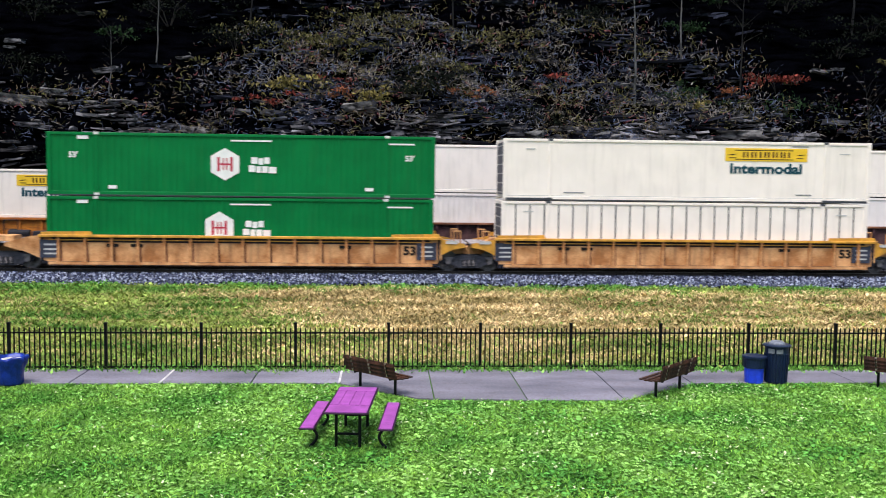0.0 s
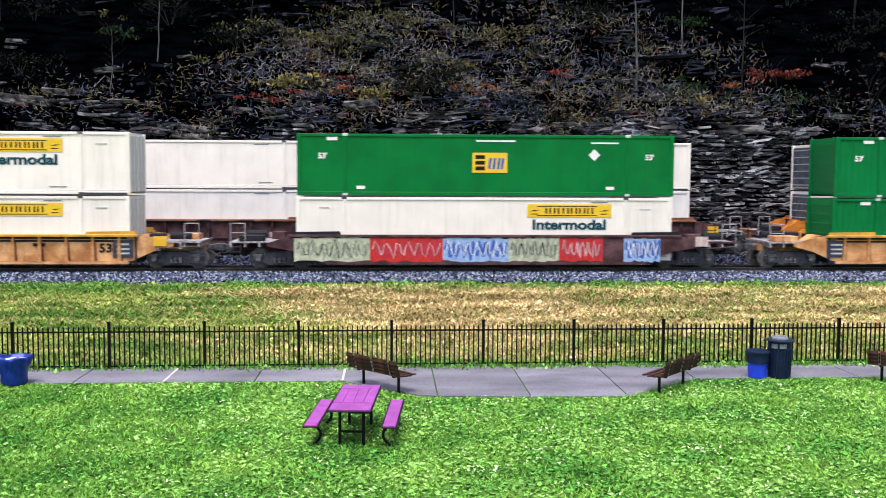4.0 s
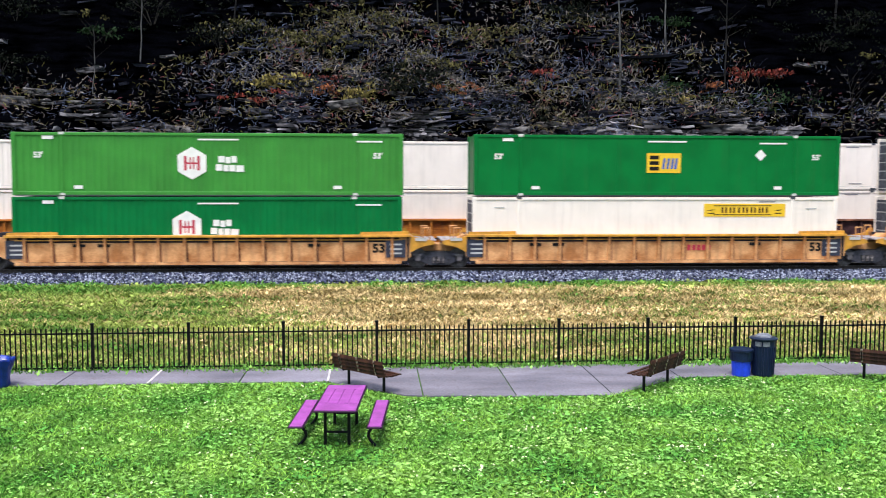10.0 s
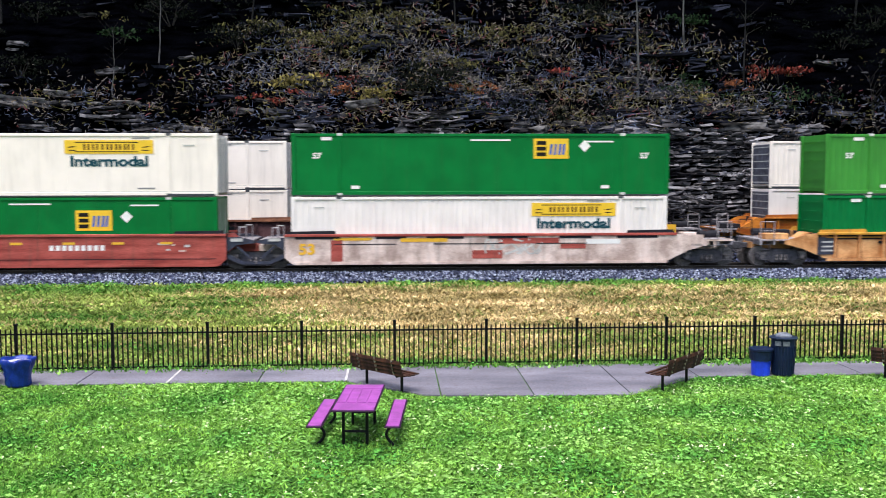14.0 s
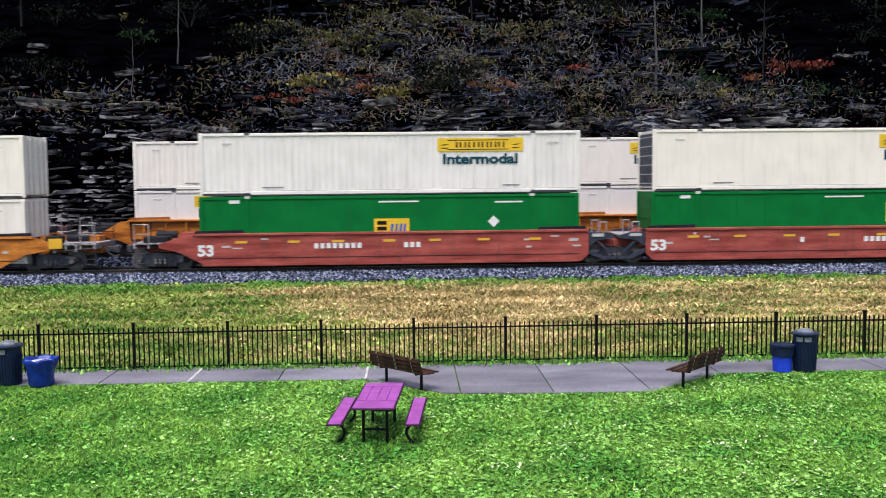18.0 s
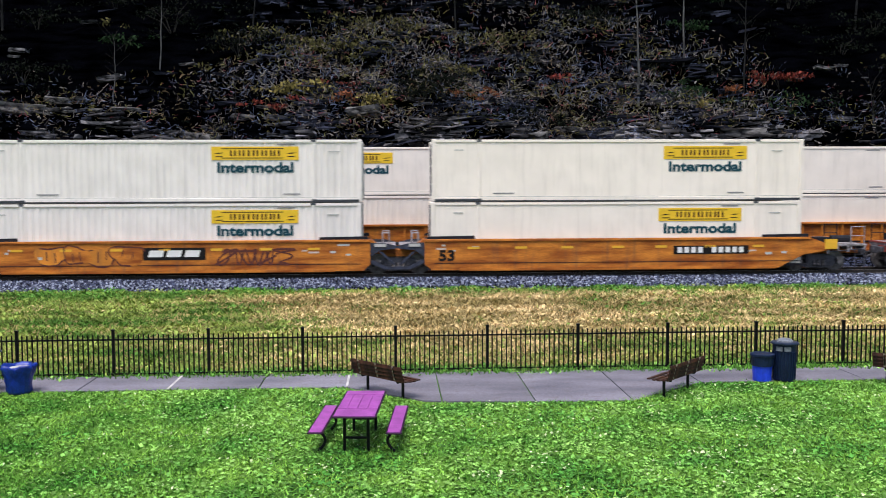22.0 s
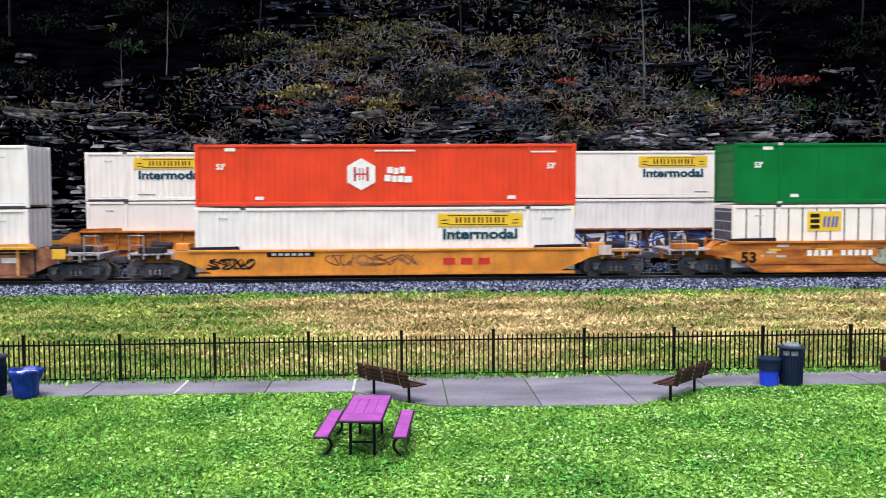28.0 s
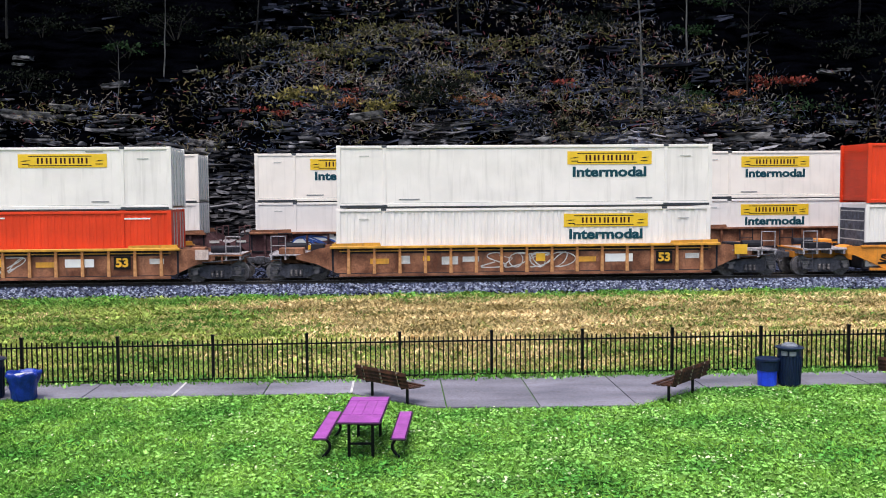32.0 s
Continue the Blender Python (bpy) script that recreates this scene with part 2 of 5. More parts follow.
M["inkblue"] = mat("ink_blue", (0.03, 0.1, 0.4), 0.5, var=0.15)
M["crimson"] = mat("ink_crimson", (0.45, 0.02, 0.05), 0.5, var=0.15)
M["g_cream"] = mat("graffiti_cream", (0.5, 0.52, 0.36), 0.6, var=0.25, scale=6)
M["g_red"] = mat("graffiti_red", (0.55, 0.018, 0.012), 0.6, var=0.25, scale=6)
M["g_sky"] = mat("graffiti_sky", (0.30, 0.44, 0.68), 0.6, var=0.2, scale=6)
M["g_tan"] = mat("graffiti_tan", (0.44, 0.33, 0.17), 0.6, var=0.3, scale=5)
M["g_umber"] = mat("graffiti_umber", (0.10, 0.02, 0.012), 0.6, var=0.3, scale=6)
M["g_sage"] = mat("graffiti_sage", (0.32, 0.36, 0.26), 0.6, var=0.3, scale=6)


# ---- building helpers ----
def box(bm, x0, x1, y0, y1, z0, z1):
    v = [bm.verts.new(p) for p in ((x0, y0, z0), (x1, y0, z0), (x1, y1, z0), (x0, y1, z0), (x0, y0, z1), (x1, y0, z1), (x1, y1, z1), (x0, y1, z1))]
    for f in ((0, 3, 2, 1), (4, 5, 6, 7), (0, 1, 5, 4), (1, 2, 6, 5), (2, 3, 7, 6), (3, 0, 4, 7)):
        bm.faces.new([v[i] for i in f])


def bevelled(bm, w=0.01, seg=1):
    bmesh.ops.bevel(bm, geom=bm.edges[:], offset=w, segments=seg, affect="EDGES", clamp_overlap=True)
    return bm


def rod(bm, a, b, r, n=8, r2=None):
    a, b = Vector(a), Vector(b)
    d = (b - a).normalized()
    u = d.orthogonal().normalized()
    w = d.cross(u)
    rings = []
    for p, q in ((a, r), (b, r if r2 is None else r2)):
        rings.append([bm.verts.new(p + (u * math.cos(2 * math.pi * i / n) + w * math.sin(2 * math.pi * i / n)) * q) for i in range(n)])
    for i in range(n):
        bm.faces.new((rings[0][i], rings[0][(i + 1) % n], rings[1][(i + 1) % n], rings[1][i]))
    bm.faces.new(rings[0][::-1])
    bm.faces.new(rings[1])


def tube(bm, pts, r, n=8):
    """A bent pipe through the points, in one piece."""
    pts = [Vector(p) for p in pts]
    ways = [(b - a).normalized() for a, b in zip(pts, pts[1:])]
    u = ways[0].orthogonal().normalized()
    rings = []
    for i, p in enumerate(pts):
        d = (ways[max(0, i - 1)] + ways[min(i, len(ways) - 1)]).normalized()
        u = (u - d * u.dot(d)).normalized()
        w = d.cross(u)
        k = r / max(0.7, d.dot(ways[min(i, len(ways) - 1)]))
        rings.append([bm.verts.new(p + (u * math.cos(2 * math.pi * j / n) + w * math.sin(2 * math.pi * j / n)) * k) for j in range(n)])
    for a, b in zip(rings, rings[1:]):
        for j in range(n):
            bm.faces.new((a[j], a[(j + 1) % n], b[(j + 1) % n], b[j]))
    bm.faces.new(rings[0][::-1])
    bm.faces.new(rings[-1])


def lathe(bm, profile, n=24):
    rings = [[bm.verts.new((r * math.cos(2 * math.pi * i / n), r * math.sin(2 * math.pi * i / n), z)) for i in range(n)] for r, z in profile]
    for a, b in zip(rings, rings[1:]):
        for i in range(n):
            bm.faces.new((a[i], a[(i + 1) % n], b[(i + 1) % n], b[i]))
    bm.faces.new(rings[0][::-1])
    bm.faces.new(rings[-1])


def prism(bm, pts, y0, y1):
    """A slab with an outline in x and z, from y0 to y1."""
    a = [bm.verts.new((x, y0, z)) for x, z in pts]
    b = [bm.verts.new((x, y1, z)) for x, z in pts]
    n = len(pts)
    bm.faces.new(a)
    bm.faces.new(b[::-1])
    for i in range(n):
        bm.faces.new((a[i], b[i], b[(i + 1) % n], a[(i + 1) % n]))


def mesh_of(bm, material, name):
    bmesh.ops.recalc_face_normals(bm, faces=bm.faces[:])
    me = bpy.data.meshes.new(name)
    bm.to_mesh(me)
    bm.free()
    me.materials.append(material)
    return me


def part(name, bm, material, parent, label=""):
    me = bm if isinstance(bm, bpy.types.Mesh) else mesh_of(bm, material, name)
    ob = new(name, me)
    ob.parent = parent
    if label:
        ob["label"] = label
    return ob


CACHE = {}


def shared(key, material, make):
    """One mesh for a key and a material, made once."""
    k = (key, material.name)
    if k not in CACHE:
        bm = bmesh.new()
        make(bm)
        CACHE[k] = mesh_of(bm, material, key)
    return CACHE[k]


def thing(name, label, category, group="", kind="", at=None):
    ob = new(name)
    ob.empty_display_size = 0.2
    if at is not None:
        ob.matrix_basis = at
    return tagged(ob, label, category, group, kind)


def soup(name, verts, faces, material):
    me = bpy.data.meshes.new(name)
    me.from_pydata(verts.tolist() if hasattr(verts, "tolist") else verts, [], faces.tolist() if hasattr(faces, "tolist") else faces)
    me.materials.append(material)
    me.update()
    return new(name, me)


TEXTS = {}


def text_mesh(words, size, material, shear=0.0):
    k = (words, size, material.name, shear)
    if k not in TEXTS:
        cu = bpy.data.curves.new("lettering", "FONT")
        cu.body, cu.size, cu.extrude, cu.offset, cu.shear = words, size, 0.003, 0.04 * size, shear
        cu.align_x, cu.align_y = "CENTER", "CENTER"
        cu.resolution_u = 3
        tmp = bpy.data.objects.new("lettering", cu)
        me = bpy.data.meshes.new_from_object(tmp)
        bpy.data.objects.remove(tmp)
        me.transform(Matrix.Rotation(radians(90), 4, "X"))
        me.materials.clear()
        me.materials.append(material)
        TEXTS[k] = me
    return TEXTS[k]


def lettering(words, size, material, parent, x, y, z, sx=1.0):
    ob = part("lettering", text_mesh(words, size, material), material, parent)
    ob.location, ob.scale = (x, y, z), (sx, 1, 1)
    return ob


# ---- ground ----
def ground_z(x, y):
    """Height of the ground: level lawn, bank up to the track bed, level bed."""
    if y < 25.0:
        return 0.0
    if y < 36.2:
        k = (y - 25.0) / 11.2
        return 0.93 * (k * k * (3 - 2 * k) * 0.5 + k * 0.5)
    return 0.93


def hill_z(y):
    if y < 54.0:
        return 0.93
    if y < 58.0:
        return 0.93 + (y - 54.0) * 1.75
    return 7.93 + (y - 58.0) * 0.88


rng = np.random.default_rng(7)


def make_ground():
    xs = np.concatenate([[-900, -300, -120, -70], np.arange(-45, 50, 1.0), [80, 140, 300, 900]])
    ys = np.concatenate([[-600, -200, -60, -20, -5], np.arange(0, 36.0, 0.8), [36.2, 38, 44, 54.5, 60]])
    verts, faces, slots = [], [], []
    for y in ys:
        for x in xs:
            n = noise.noise((x * 0.35, y * 0.35, 0)) * 0.05 if 25.4 < y < 36 else 0
            verts.append((x, y, ground_z(x, y) + n))
    w = len(xs)
    for j in range(len(ys) - 1):
        for i in range(w - 1):
            faces.append((j * w + i, j * w + i + 1, (j + 1) * w + i + 1, (j + 1) * w + i))
            y = (ys[j] + ys[j + 1]) / 2
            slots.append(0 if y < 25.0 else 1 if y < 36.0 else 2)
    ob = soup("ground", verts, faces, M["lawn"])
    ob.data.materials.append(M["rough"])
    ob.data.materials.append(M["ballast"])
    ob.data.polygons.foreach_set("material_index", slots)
    tagged(ob, "mown green lawn rising as a dry grass bank to a stone track bed", "ground", kind="structure")


def blades(name, n, xr, yr, h, w, material, label, lean=0.5, per=4, keep=None):
    """Tufts of single-triangle blades strewn over a stretch of ground, in one mesh."""
    x = rng.uniform(xr[0], xr[1], n)
    y = rng.uniform(yr[0], yr[1], n)
    if keep is not None:
        ok = keep(x, y)
        x, y = x[ok], y[ok]
    n = len(x)
    z = np.array([ground_z(a, b) for a, b in zip(x, y)])
    base = np.repeat(np.stack([x, y, z], 1), per, 0) + np.concatenate([rng.normal(0, w * 1.6, (n * per, 2)), np.zeros((n * per, 1))], 1)
    ang = rng.uniform(0, 2 * np.pi, n * per)
    side = np.stack([np.cos(ang), np.sin(ang), np.zeros(n * per)], 1) * w / 2
    hh = h * rng.uniform(0.5, 1.3, n * per)
    tip = base + np.concatenate([rng.normal(0, 1, (n * per, 2)) * (hh * lean)[:, None], hh[:, None]], 1)
    v = np.stack([base - side, base + side, tip], 1).reshape(-1, 3)
    f = np.arange(n * per * 3).reshape(-1, 3)
    ob = soup(name, v, f, material)
    return tagged(ob, label, "grass", kind="stuff")


def flakes(name, n, xr, yr, size, material, label, keep=None, lift=0.03, tilt=0.45, clump=0.9, category="grass"):
    """Small flat leaves lying at odd tilts in clumps, in one mesh."""
    m = n // 7
    cx, cy = rng.uniform(xr[0], xr[1], m), rng.uniform(yr[0], yr[1], m)
    patch = np.sin(cx * 1.7 + 2 * np.sin(cy * 1.1)) + np.sin(cy * 2.3 + 2 * np.sin(cx * 0.9 + 1)) + rng.normal(0, 0.7, m)
    ok = patch > -clump
    cx, cy = cx[ok], cy[ok]
    x = np.repeat(cx, 7) + rng.normal(0, size * 2.2, len(cx) * 7)
    y = np.repeat(cy, 7) + rng.normal(0, size * 2.2, len(cx) * 7)
    if keep is not None:
        good = keep(x, y)
        x, y = x[good], y[good]
    k = len(x)
    z = np.array([ground_z(a, b) for a, b in zip(x, y)]) + rng.uniform(0.3, 1.2, k) * lift
    c = np.stack([x, y, z], 1)
    a = rng.uniform(0, 2 * np.pi, k)
    s = (size * rng.uniform(0.45, 1.2, k))[:, None]
    u = np.stack([np.cos(a), np.sin(a), rng.normal(0, tilt, k)], 1) * s * 0.5
    w = np.stack([-np.sin(a), np.cos(a), rng.normal(0, tilt, k)], 1) * s * 0.4
    v = np.stack([c - u, c - u * 0.1 + w, c + u, c - u * 0.1 - w], 1).reshape(-1, 3)
    ob = soup(name, v, np.arange(k * 4).reshape(-1, 4), material)
    return tagged(ob, label, category, kind="stuff")


def on_walk(x, y):
    """True where a paved slab lies."""
    strip = (y > 22.95) & (y < 24.65)
    pad = (y > 21.1 + np.maximum(0, (0.7 - x)) * 0.95 + np.maximum(0, (x - 5.45)) * 0.95) & (y < 24.65) & (x > -1.3) & (x < 7.6)
    return strip | pad


make_ground()


# ---- pavement ----
def make_pavement():
    pv = thing("pavement", "grey concrete footpath of cast slabs widening to a small terrace", "pavement", kind="structure")
    cuts = [-20.6, -18.44, -16.27, -14.1, -11.95, -9.8, -7.6, -5.45, -3.27, -1.14, 1.1, 3.22, 5.45, 7.6, 9.7, 11.8, 13.95, 16.1, 18.3, 20.5]
    near = {-1.14: 22.95, 1.1: 21.28, 3.22: 21.15, 5.45: 21.1, 7.6: 22.92}
    for a, b in zip(cuts, cuts[1:]):
        ya, yb = near.get(a, 22.95), near.get(b, 22.95)
        outline = [(a + 0.014, 24.62), (b - 0.014, 24.62), (b - 0.014, yb), (a + 0.014, ya)]
        if a == -1.14:
            outline.insert(3, (0.66, 21.4))
        bm = bmesh.new()
        top = [bm.verts.new((x, y, 0.035)) for x, y in outline]
        low = [bm.verts.new((x, y, -0.1)) for x, y in outline]
        bm.faces.new(top[::-1])
        bm.faces.new(low)
        for i in range(len(outline)):
            j = (i + 1) % len(outline)
            bm.faces.new((top[i], top[j], low[j], low[i]))
        bevelled(bm, 0.008)
        part("slab", bm, M["concrete"], pv)
    for x, y0, y1 in ((-5.45, 22.97, 24.6), (-1.14, 22.97, 24.6)):
        bm = bmesh.new()
        box(bm, x - 0.028, x + 0.028, y0, y1, 0.0, 0.041)
        part("joint_filler", bm, M["concrete_new"], pv, "pale filled slab joint")


# ---- fence ----
def make_fence():
    fe = thing("fence", "black steel picket fence along the footpath", "fence", at=pose(0.06, 24.74, -0.05, 0, 0, 0.6))
    y = 0.0

    def post(bm):
        box(bm, -0.036, 0.036, -0.036, 0.036, -0.2, 1.27)
        prism(bm, [(-0.05, 1.27), (0.05, 1.27), (0.035, 1.3), (-0.035, 1.3)], -0.05, 0.05)

    def picket(bm):
        box(bm, -0.0155, 0.0155, -0.0155, 0.0155, 0.05, 1.14)
        prism(bm, [(-0.0155, 1.14), (0.0155, 1.14), (0, 1.175)], -0.0155, 0.0155)

    def rail(bm):
        box(bm, 0.035, 2.385, -0.018, 0.018, -0.02, 0.02)

    pm, km, rm = shared("post", M["fence"], post), shared("picket", M["fence"], picket), shared("rail", M["fence"], rail)
    for k in range(-7, 8):
        x = 2.42 * k
        part("post", pm, M["fence"], fe).location = (x, y, 0)
        if k < 7:
            for z in (1.03, 0.14):
                part("rail", rm, M["fence"], fe).location = (x, y, z)
            for i in range(18):
                part("picket", km, M["fence"], fe).location = (x + 2.42 * (i + 1) / 19, y, random.uniform(-0.006, 0.006))


# ---- park furniture ----
def make_table():
    tb = thing("picnic_table", "plum plastic-coated picnic table on black tube legs on the lawn", "picnic table", at=pose(-0.64, 18.16, 0, 0, 0, -4.6))

    def plank(x0, x1, y0, y1, z, name):
        bm = bmesh.new()
        box(bm, x0, x1, y0, y1, z - 0.045, z)
        bevelled(bm, 0.014, 2)
        return part(name, bm, M["pink"], tb)

    plank(-0.39, 0.39, -1.07, -0.5, 0.75, "end_board")
    for k in range(4):
        plank(-0.39 + k * 0.195, -0.195 + k * 0.195, -0.5, 0.7, 0.75, "slat")
    plank(-0.39, 0.39, 0.7, 1.07, 0.75, "end_board")

    def rim(x0, x1, y0, y1, z, name):
        bm = bmesh.new()
        for a, b in (((x0, y0), (x1, y0)), ((x1, y0), (x1, y1)), ((x1, y1), (x0, y1)), ((x0, y1), (x0, y0))):
            rod(bm, (*a, z), (*b, z), 0.019, 8)
        part(name, bm, M["pinkrim"], tb, "dark rolled edge")

    rim(-0.39, 0.39, -1.07, 1.07, 0.724, "table_rim")
    for s in (-1, 1):
        plank(s * 0.72 - 0.13, s * 0.72 + 0.13, -1.05, 1.05, 0.45, "seat")
        rim(s * 0.72 - 0.13, s * 0.72 + 0.13, -1.05, 1.05, 0.424, "seat_rim")
    for yy in (-0.72, 0.72):
        for s in (-1, 1):
            bm = bmesh.new()
            tube(bm, [(s * 0.22, yy, 0.71), (s * 0.22, yy, 0.0)], 0.03, 10)
            part("leg", bm, M["tubeblack"], tb)
            bm = bmesh.new()
            arc = [(s * (0.72 + 0.14 * math.cos(math.pi * (0.5 + k / 10))), yy, 0.41 - 0.041 * k) for k in range(11)]
            tube(bm, arc, 0.028, 10)
            part("seat_support", bm, M["tubeblack"], tb)
        bm = bmesh.new()
        tube(bm, [(-0.22, yy, 0.26), (0.22, yy, 0.26)], 0.024, 10)
        part("crossbar", bm, M["tubeblack"], tb)


def make_bench(x, y, turn):
    """A bench that faces its local +y, along local x."""
    be = thing("bench", "dark brown slatted metal park bench beside the footpath", "bench", group="benches along the footpath", at=pose(x, y, 0.0, 0, 0, turn))

    def slat(bm):
        box(bm, -0.9, 0.9, -0.045, 0.045, -0.014, 0.014)
        bevelled(bm, 0.006)

    sm = shared("slat", M["bench"], slat)
    for i in range(4):
        o = part("seat_slat", sm, M["bench"], be)
        o.matrix_basis = pose(0, -0.12 + 0.125 * i, 0.43 + 0.012 * abs(i - 1.5), 0, 0, 0)
    for i in range(4):
        o = part("back_slat", sm, M["bench"], be)
        o.matrix_basis = pose(0, -0.22 - 0.026 * i, 0.485 + 0.092 * i, 76, 0, 0)
    for s in (-0.62, 0.62):
        bm = bmesh.new()
        rod(bm, (s, 0, -0.05), (s, 0, 0.42), 0.035, 10)
        part("leg", bm, M["tubeblack"], be)
        bm = bmesh.new()
        tube(bm, [(s, 0.27, 0.40), (s, -0.17, 0.40), (s, -0.24, 0.52), (s, -0.31, 0.77)], 0.02, 8)
        part("bracket", bm, M["tubeblack"], be)
    for s in (-0.62, 0.0, 0.6):
        bm = bmesh.new()
        box(bm, s - 0.024, s + 0.024, -0.34, -0.2, 0.45, 0.80)
        for v in bm.verts:
            v.co.y = -0.215 - (v.co.z - 0.47) * 0.27 + (0.008 if v.co.y > -0.27 else -0.024)
        part("back_strap", bm, M["strap"], be, "worn pale strap behind the slats")


def make_can(x, y, label):
    ca = thing("litter_bin", label, "litter bin", group="litter bins", at=pose(x, y, 0.03) @ Matrix.Diagonal((0.95, 0.95, 0.93, 1)))
    bm = bmesh.new()
    lathe(bm, [(0.25, 0.0), (0.27, 0.03), (0.29, 0.5), (0.305, 0.98), (0.29, 1.0)], 28)
    part("body", bm, M["bin"], ca)

    def slat(bm):
        box(bm, 0.27, 0.29, -0.016, 0.016, 0.05, 0.8)
        for v in bm.verts:
            v.co.x += (v.co.z - 0.05) * 0.042

    sm = shared("bin_slat", M["bin"], slat)
    for i in range(24):
        o = part("slat", sm, M["bin"], ca)
        o.rotation_euler.z = 2 * math.pi * i / 24
    bm = bmesh.new()
    lathe(bm, [(0.31, 0.99), (0.365, 1.0), (0.37, 1.03), (0.33, 1.05), (0.30, 1.055)], 28)
    part("rim", bm, M["binlid"], ca)
    bm = bmesh.new()
    lathe(bm, [(0.215, 1.045), (0.2, 1.09), (0.14, 1.135), (0.05, 1.15)], 28)
    part("lid", bm, M["lidgrey"], ca, "domed grey-blue lid")
    bm = bmesh.new()
    for a, wd in ((-136, 0.17), (-98, 0.17)):
        c = Vector((math.cos(radians(a)), math.sin(radians(a)), 0))
        box(bm, -wd / 2, wd / 2, -0.006, 0.006, -0.06, 0.06)
        bmesh.ops.transform(bm, matrix=Matrix.Translation(c * 0.318 + Vector((0, 0, 0.89))) @ Matrix.Rotation(radians(a + 90), 4, "Z"), verts=bm.verts[-8:])
    part("notice", bm, M["lidgrey"], ca, "faded grey notices under the lid")


def make_recycling(x, y):
    rb = thing("recycling_bin", "bright blue recycling bin with a dark navy top", "recycling bin", at=pose(x, y, 0.03) @ Matrix.Diagonal((0.95, 0.95, 0.9, 1)))
    bm = bmesh.new()
    lathe(bm, [(0.22, 0.0), (0.235, 0.02), (0.255, 0.43), (0.25, 0.44)], 24)
    part("body", bm, M["binblue"], rb)
    bm = bmesh.new()
    lathe(bm, [(0.25, 0.42), (0.285, 0.43), (0.30, 0.68), (0.32, 0.70), (0.32, 0.75), (0.29, 0.765), (0.2, 0.75)], 24)
    part("collar", bm, M["bin"], rb, "dark navy upper collar")


def make_bagged(x, y):
    bb = thing("bagged_bin", "small bin wrapped in a shiny blue plastic bag", "litter bin", at=pose(x, y, 0.03))
    bm = bmesh.new()
    n = 40
    rings = []
    for r, z, wob in ((0.24, 0.0, 0.01), (0.27, 0.06, 0.02), (0.29, 0.3, 0.02), (0.33, 0.50, 0.035), (0.38, 0.62, 0.045), (0.365, 0.68, 0.04), (0.31, 0.66, 0.01), (0.28, 0.5, 0.01)):
        ring = []
        for i in range(n):
            a = 2 * math.pi * i / n
            q = r + wob * math.sin(a * 7 + z * 9) + wob * 0.7 * math.sin(a * 13 - z * 20)
            ring.append(bm.verts.new((q * math.cos(a), q * math.sin(a), z + (0.02 * math.sin(a * 5) if z > 0.5 else 0))))
        rings.append(ring)
    for a, b in zip(rings, rings[1:]):
        for i in range(n):
            bm.faces.new((a[i], a[(i + 1) % n], b[(i + 1) % n], b[i]))
    bm.faces.new(rings[0][::-1])
    bm.faces.new(rings[-1])
    ob = part("bag", bm, M["bag"], bb)
    for p in ob.data.polygons:
        p.use_smooth = True
    bm = bmesh.new()
    lathe(bm, [(0.265, 0.56), (0.285, 0.56), (0.285, 0.60), (0.265, 0.60)], 24)
    part("drawstring", bm, M["paintgrey"], bb)


make_pavement()
make_fence()
make_table()
make_bench(-0.2, 22.15, -48.0)
make_bench(6.68, 21.9, 47.0)
make_bench(12.6, 22.1, -42.0)
make_can(9.75, 23.0, "dark navy slatted steel litter bin with a domed lid")
make_recycling(9.2, 23.02)
make_bagged(-8.9, 22.85)
make_can(-9.75, 23.1, "dark navy slatted steel litter bin beside a bagged bin")


# ---- track ----
RAIL = 1.08
FRONT_Y, REAR_Y = 41.8, 50.7


def make_track(y, where):
    tr = thing("track", "railway track with steel rails on timber sleepers", "railway track", kind="structure")

    def tie(bm):
        box(bm, -0.11, 0.11, -1.3, 1.3, 0.78, 0.945)

    tm = shared("sleeper", M["tie"], tie)
    for i in range(110):
        part("sleeper", tm, M["tie"], tr).location = (-30 + i * 0.56, y, random.uniform(-0.01, 0.01))
    for s in (-0.7175, 0.7175):
        bm = bmesh.new()
        box(bm, -140, 140, y + s - 0.065, y + s + 0.065, 0.945, 0.96)
        box(bm, -140, 140, y + s - 0.009, y + s + 0.009, 0.955, RAIL - 0.03)
        box(bm, -140, 140, y + s - 0.036, y + s + 0.036, RAIL - 0.035, RAIL)
        part("rail", bm, M["rail"], tr)
        bm = bmesh.new()
        box(bm, -140, 140, y + s - 0.028, y + s + 0.028, RAIL - 0.001, RAIL + 0.003)
        part("rail_head", bm, M["railhead"], tr, "polished running surface")


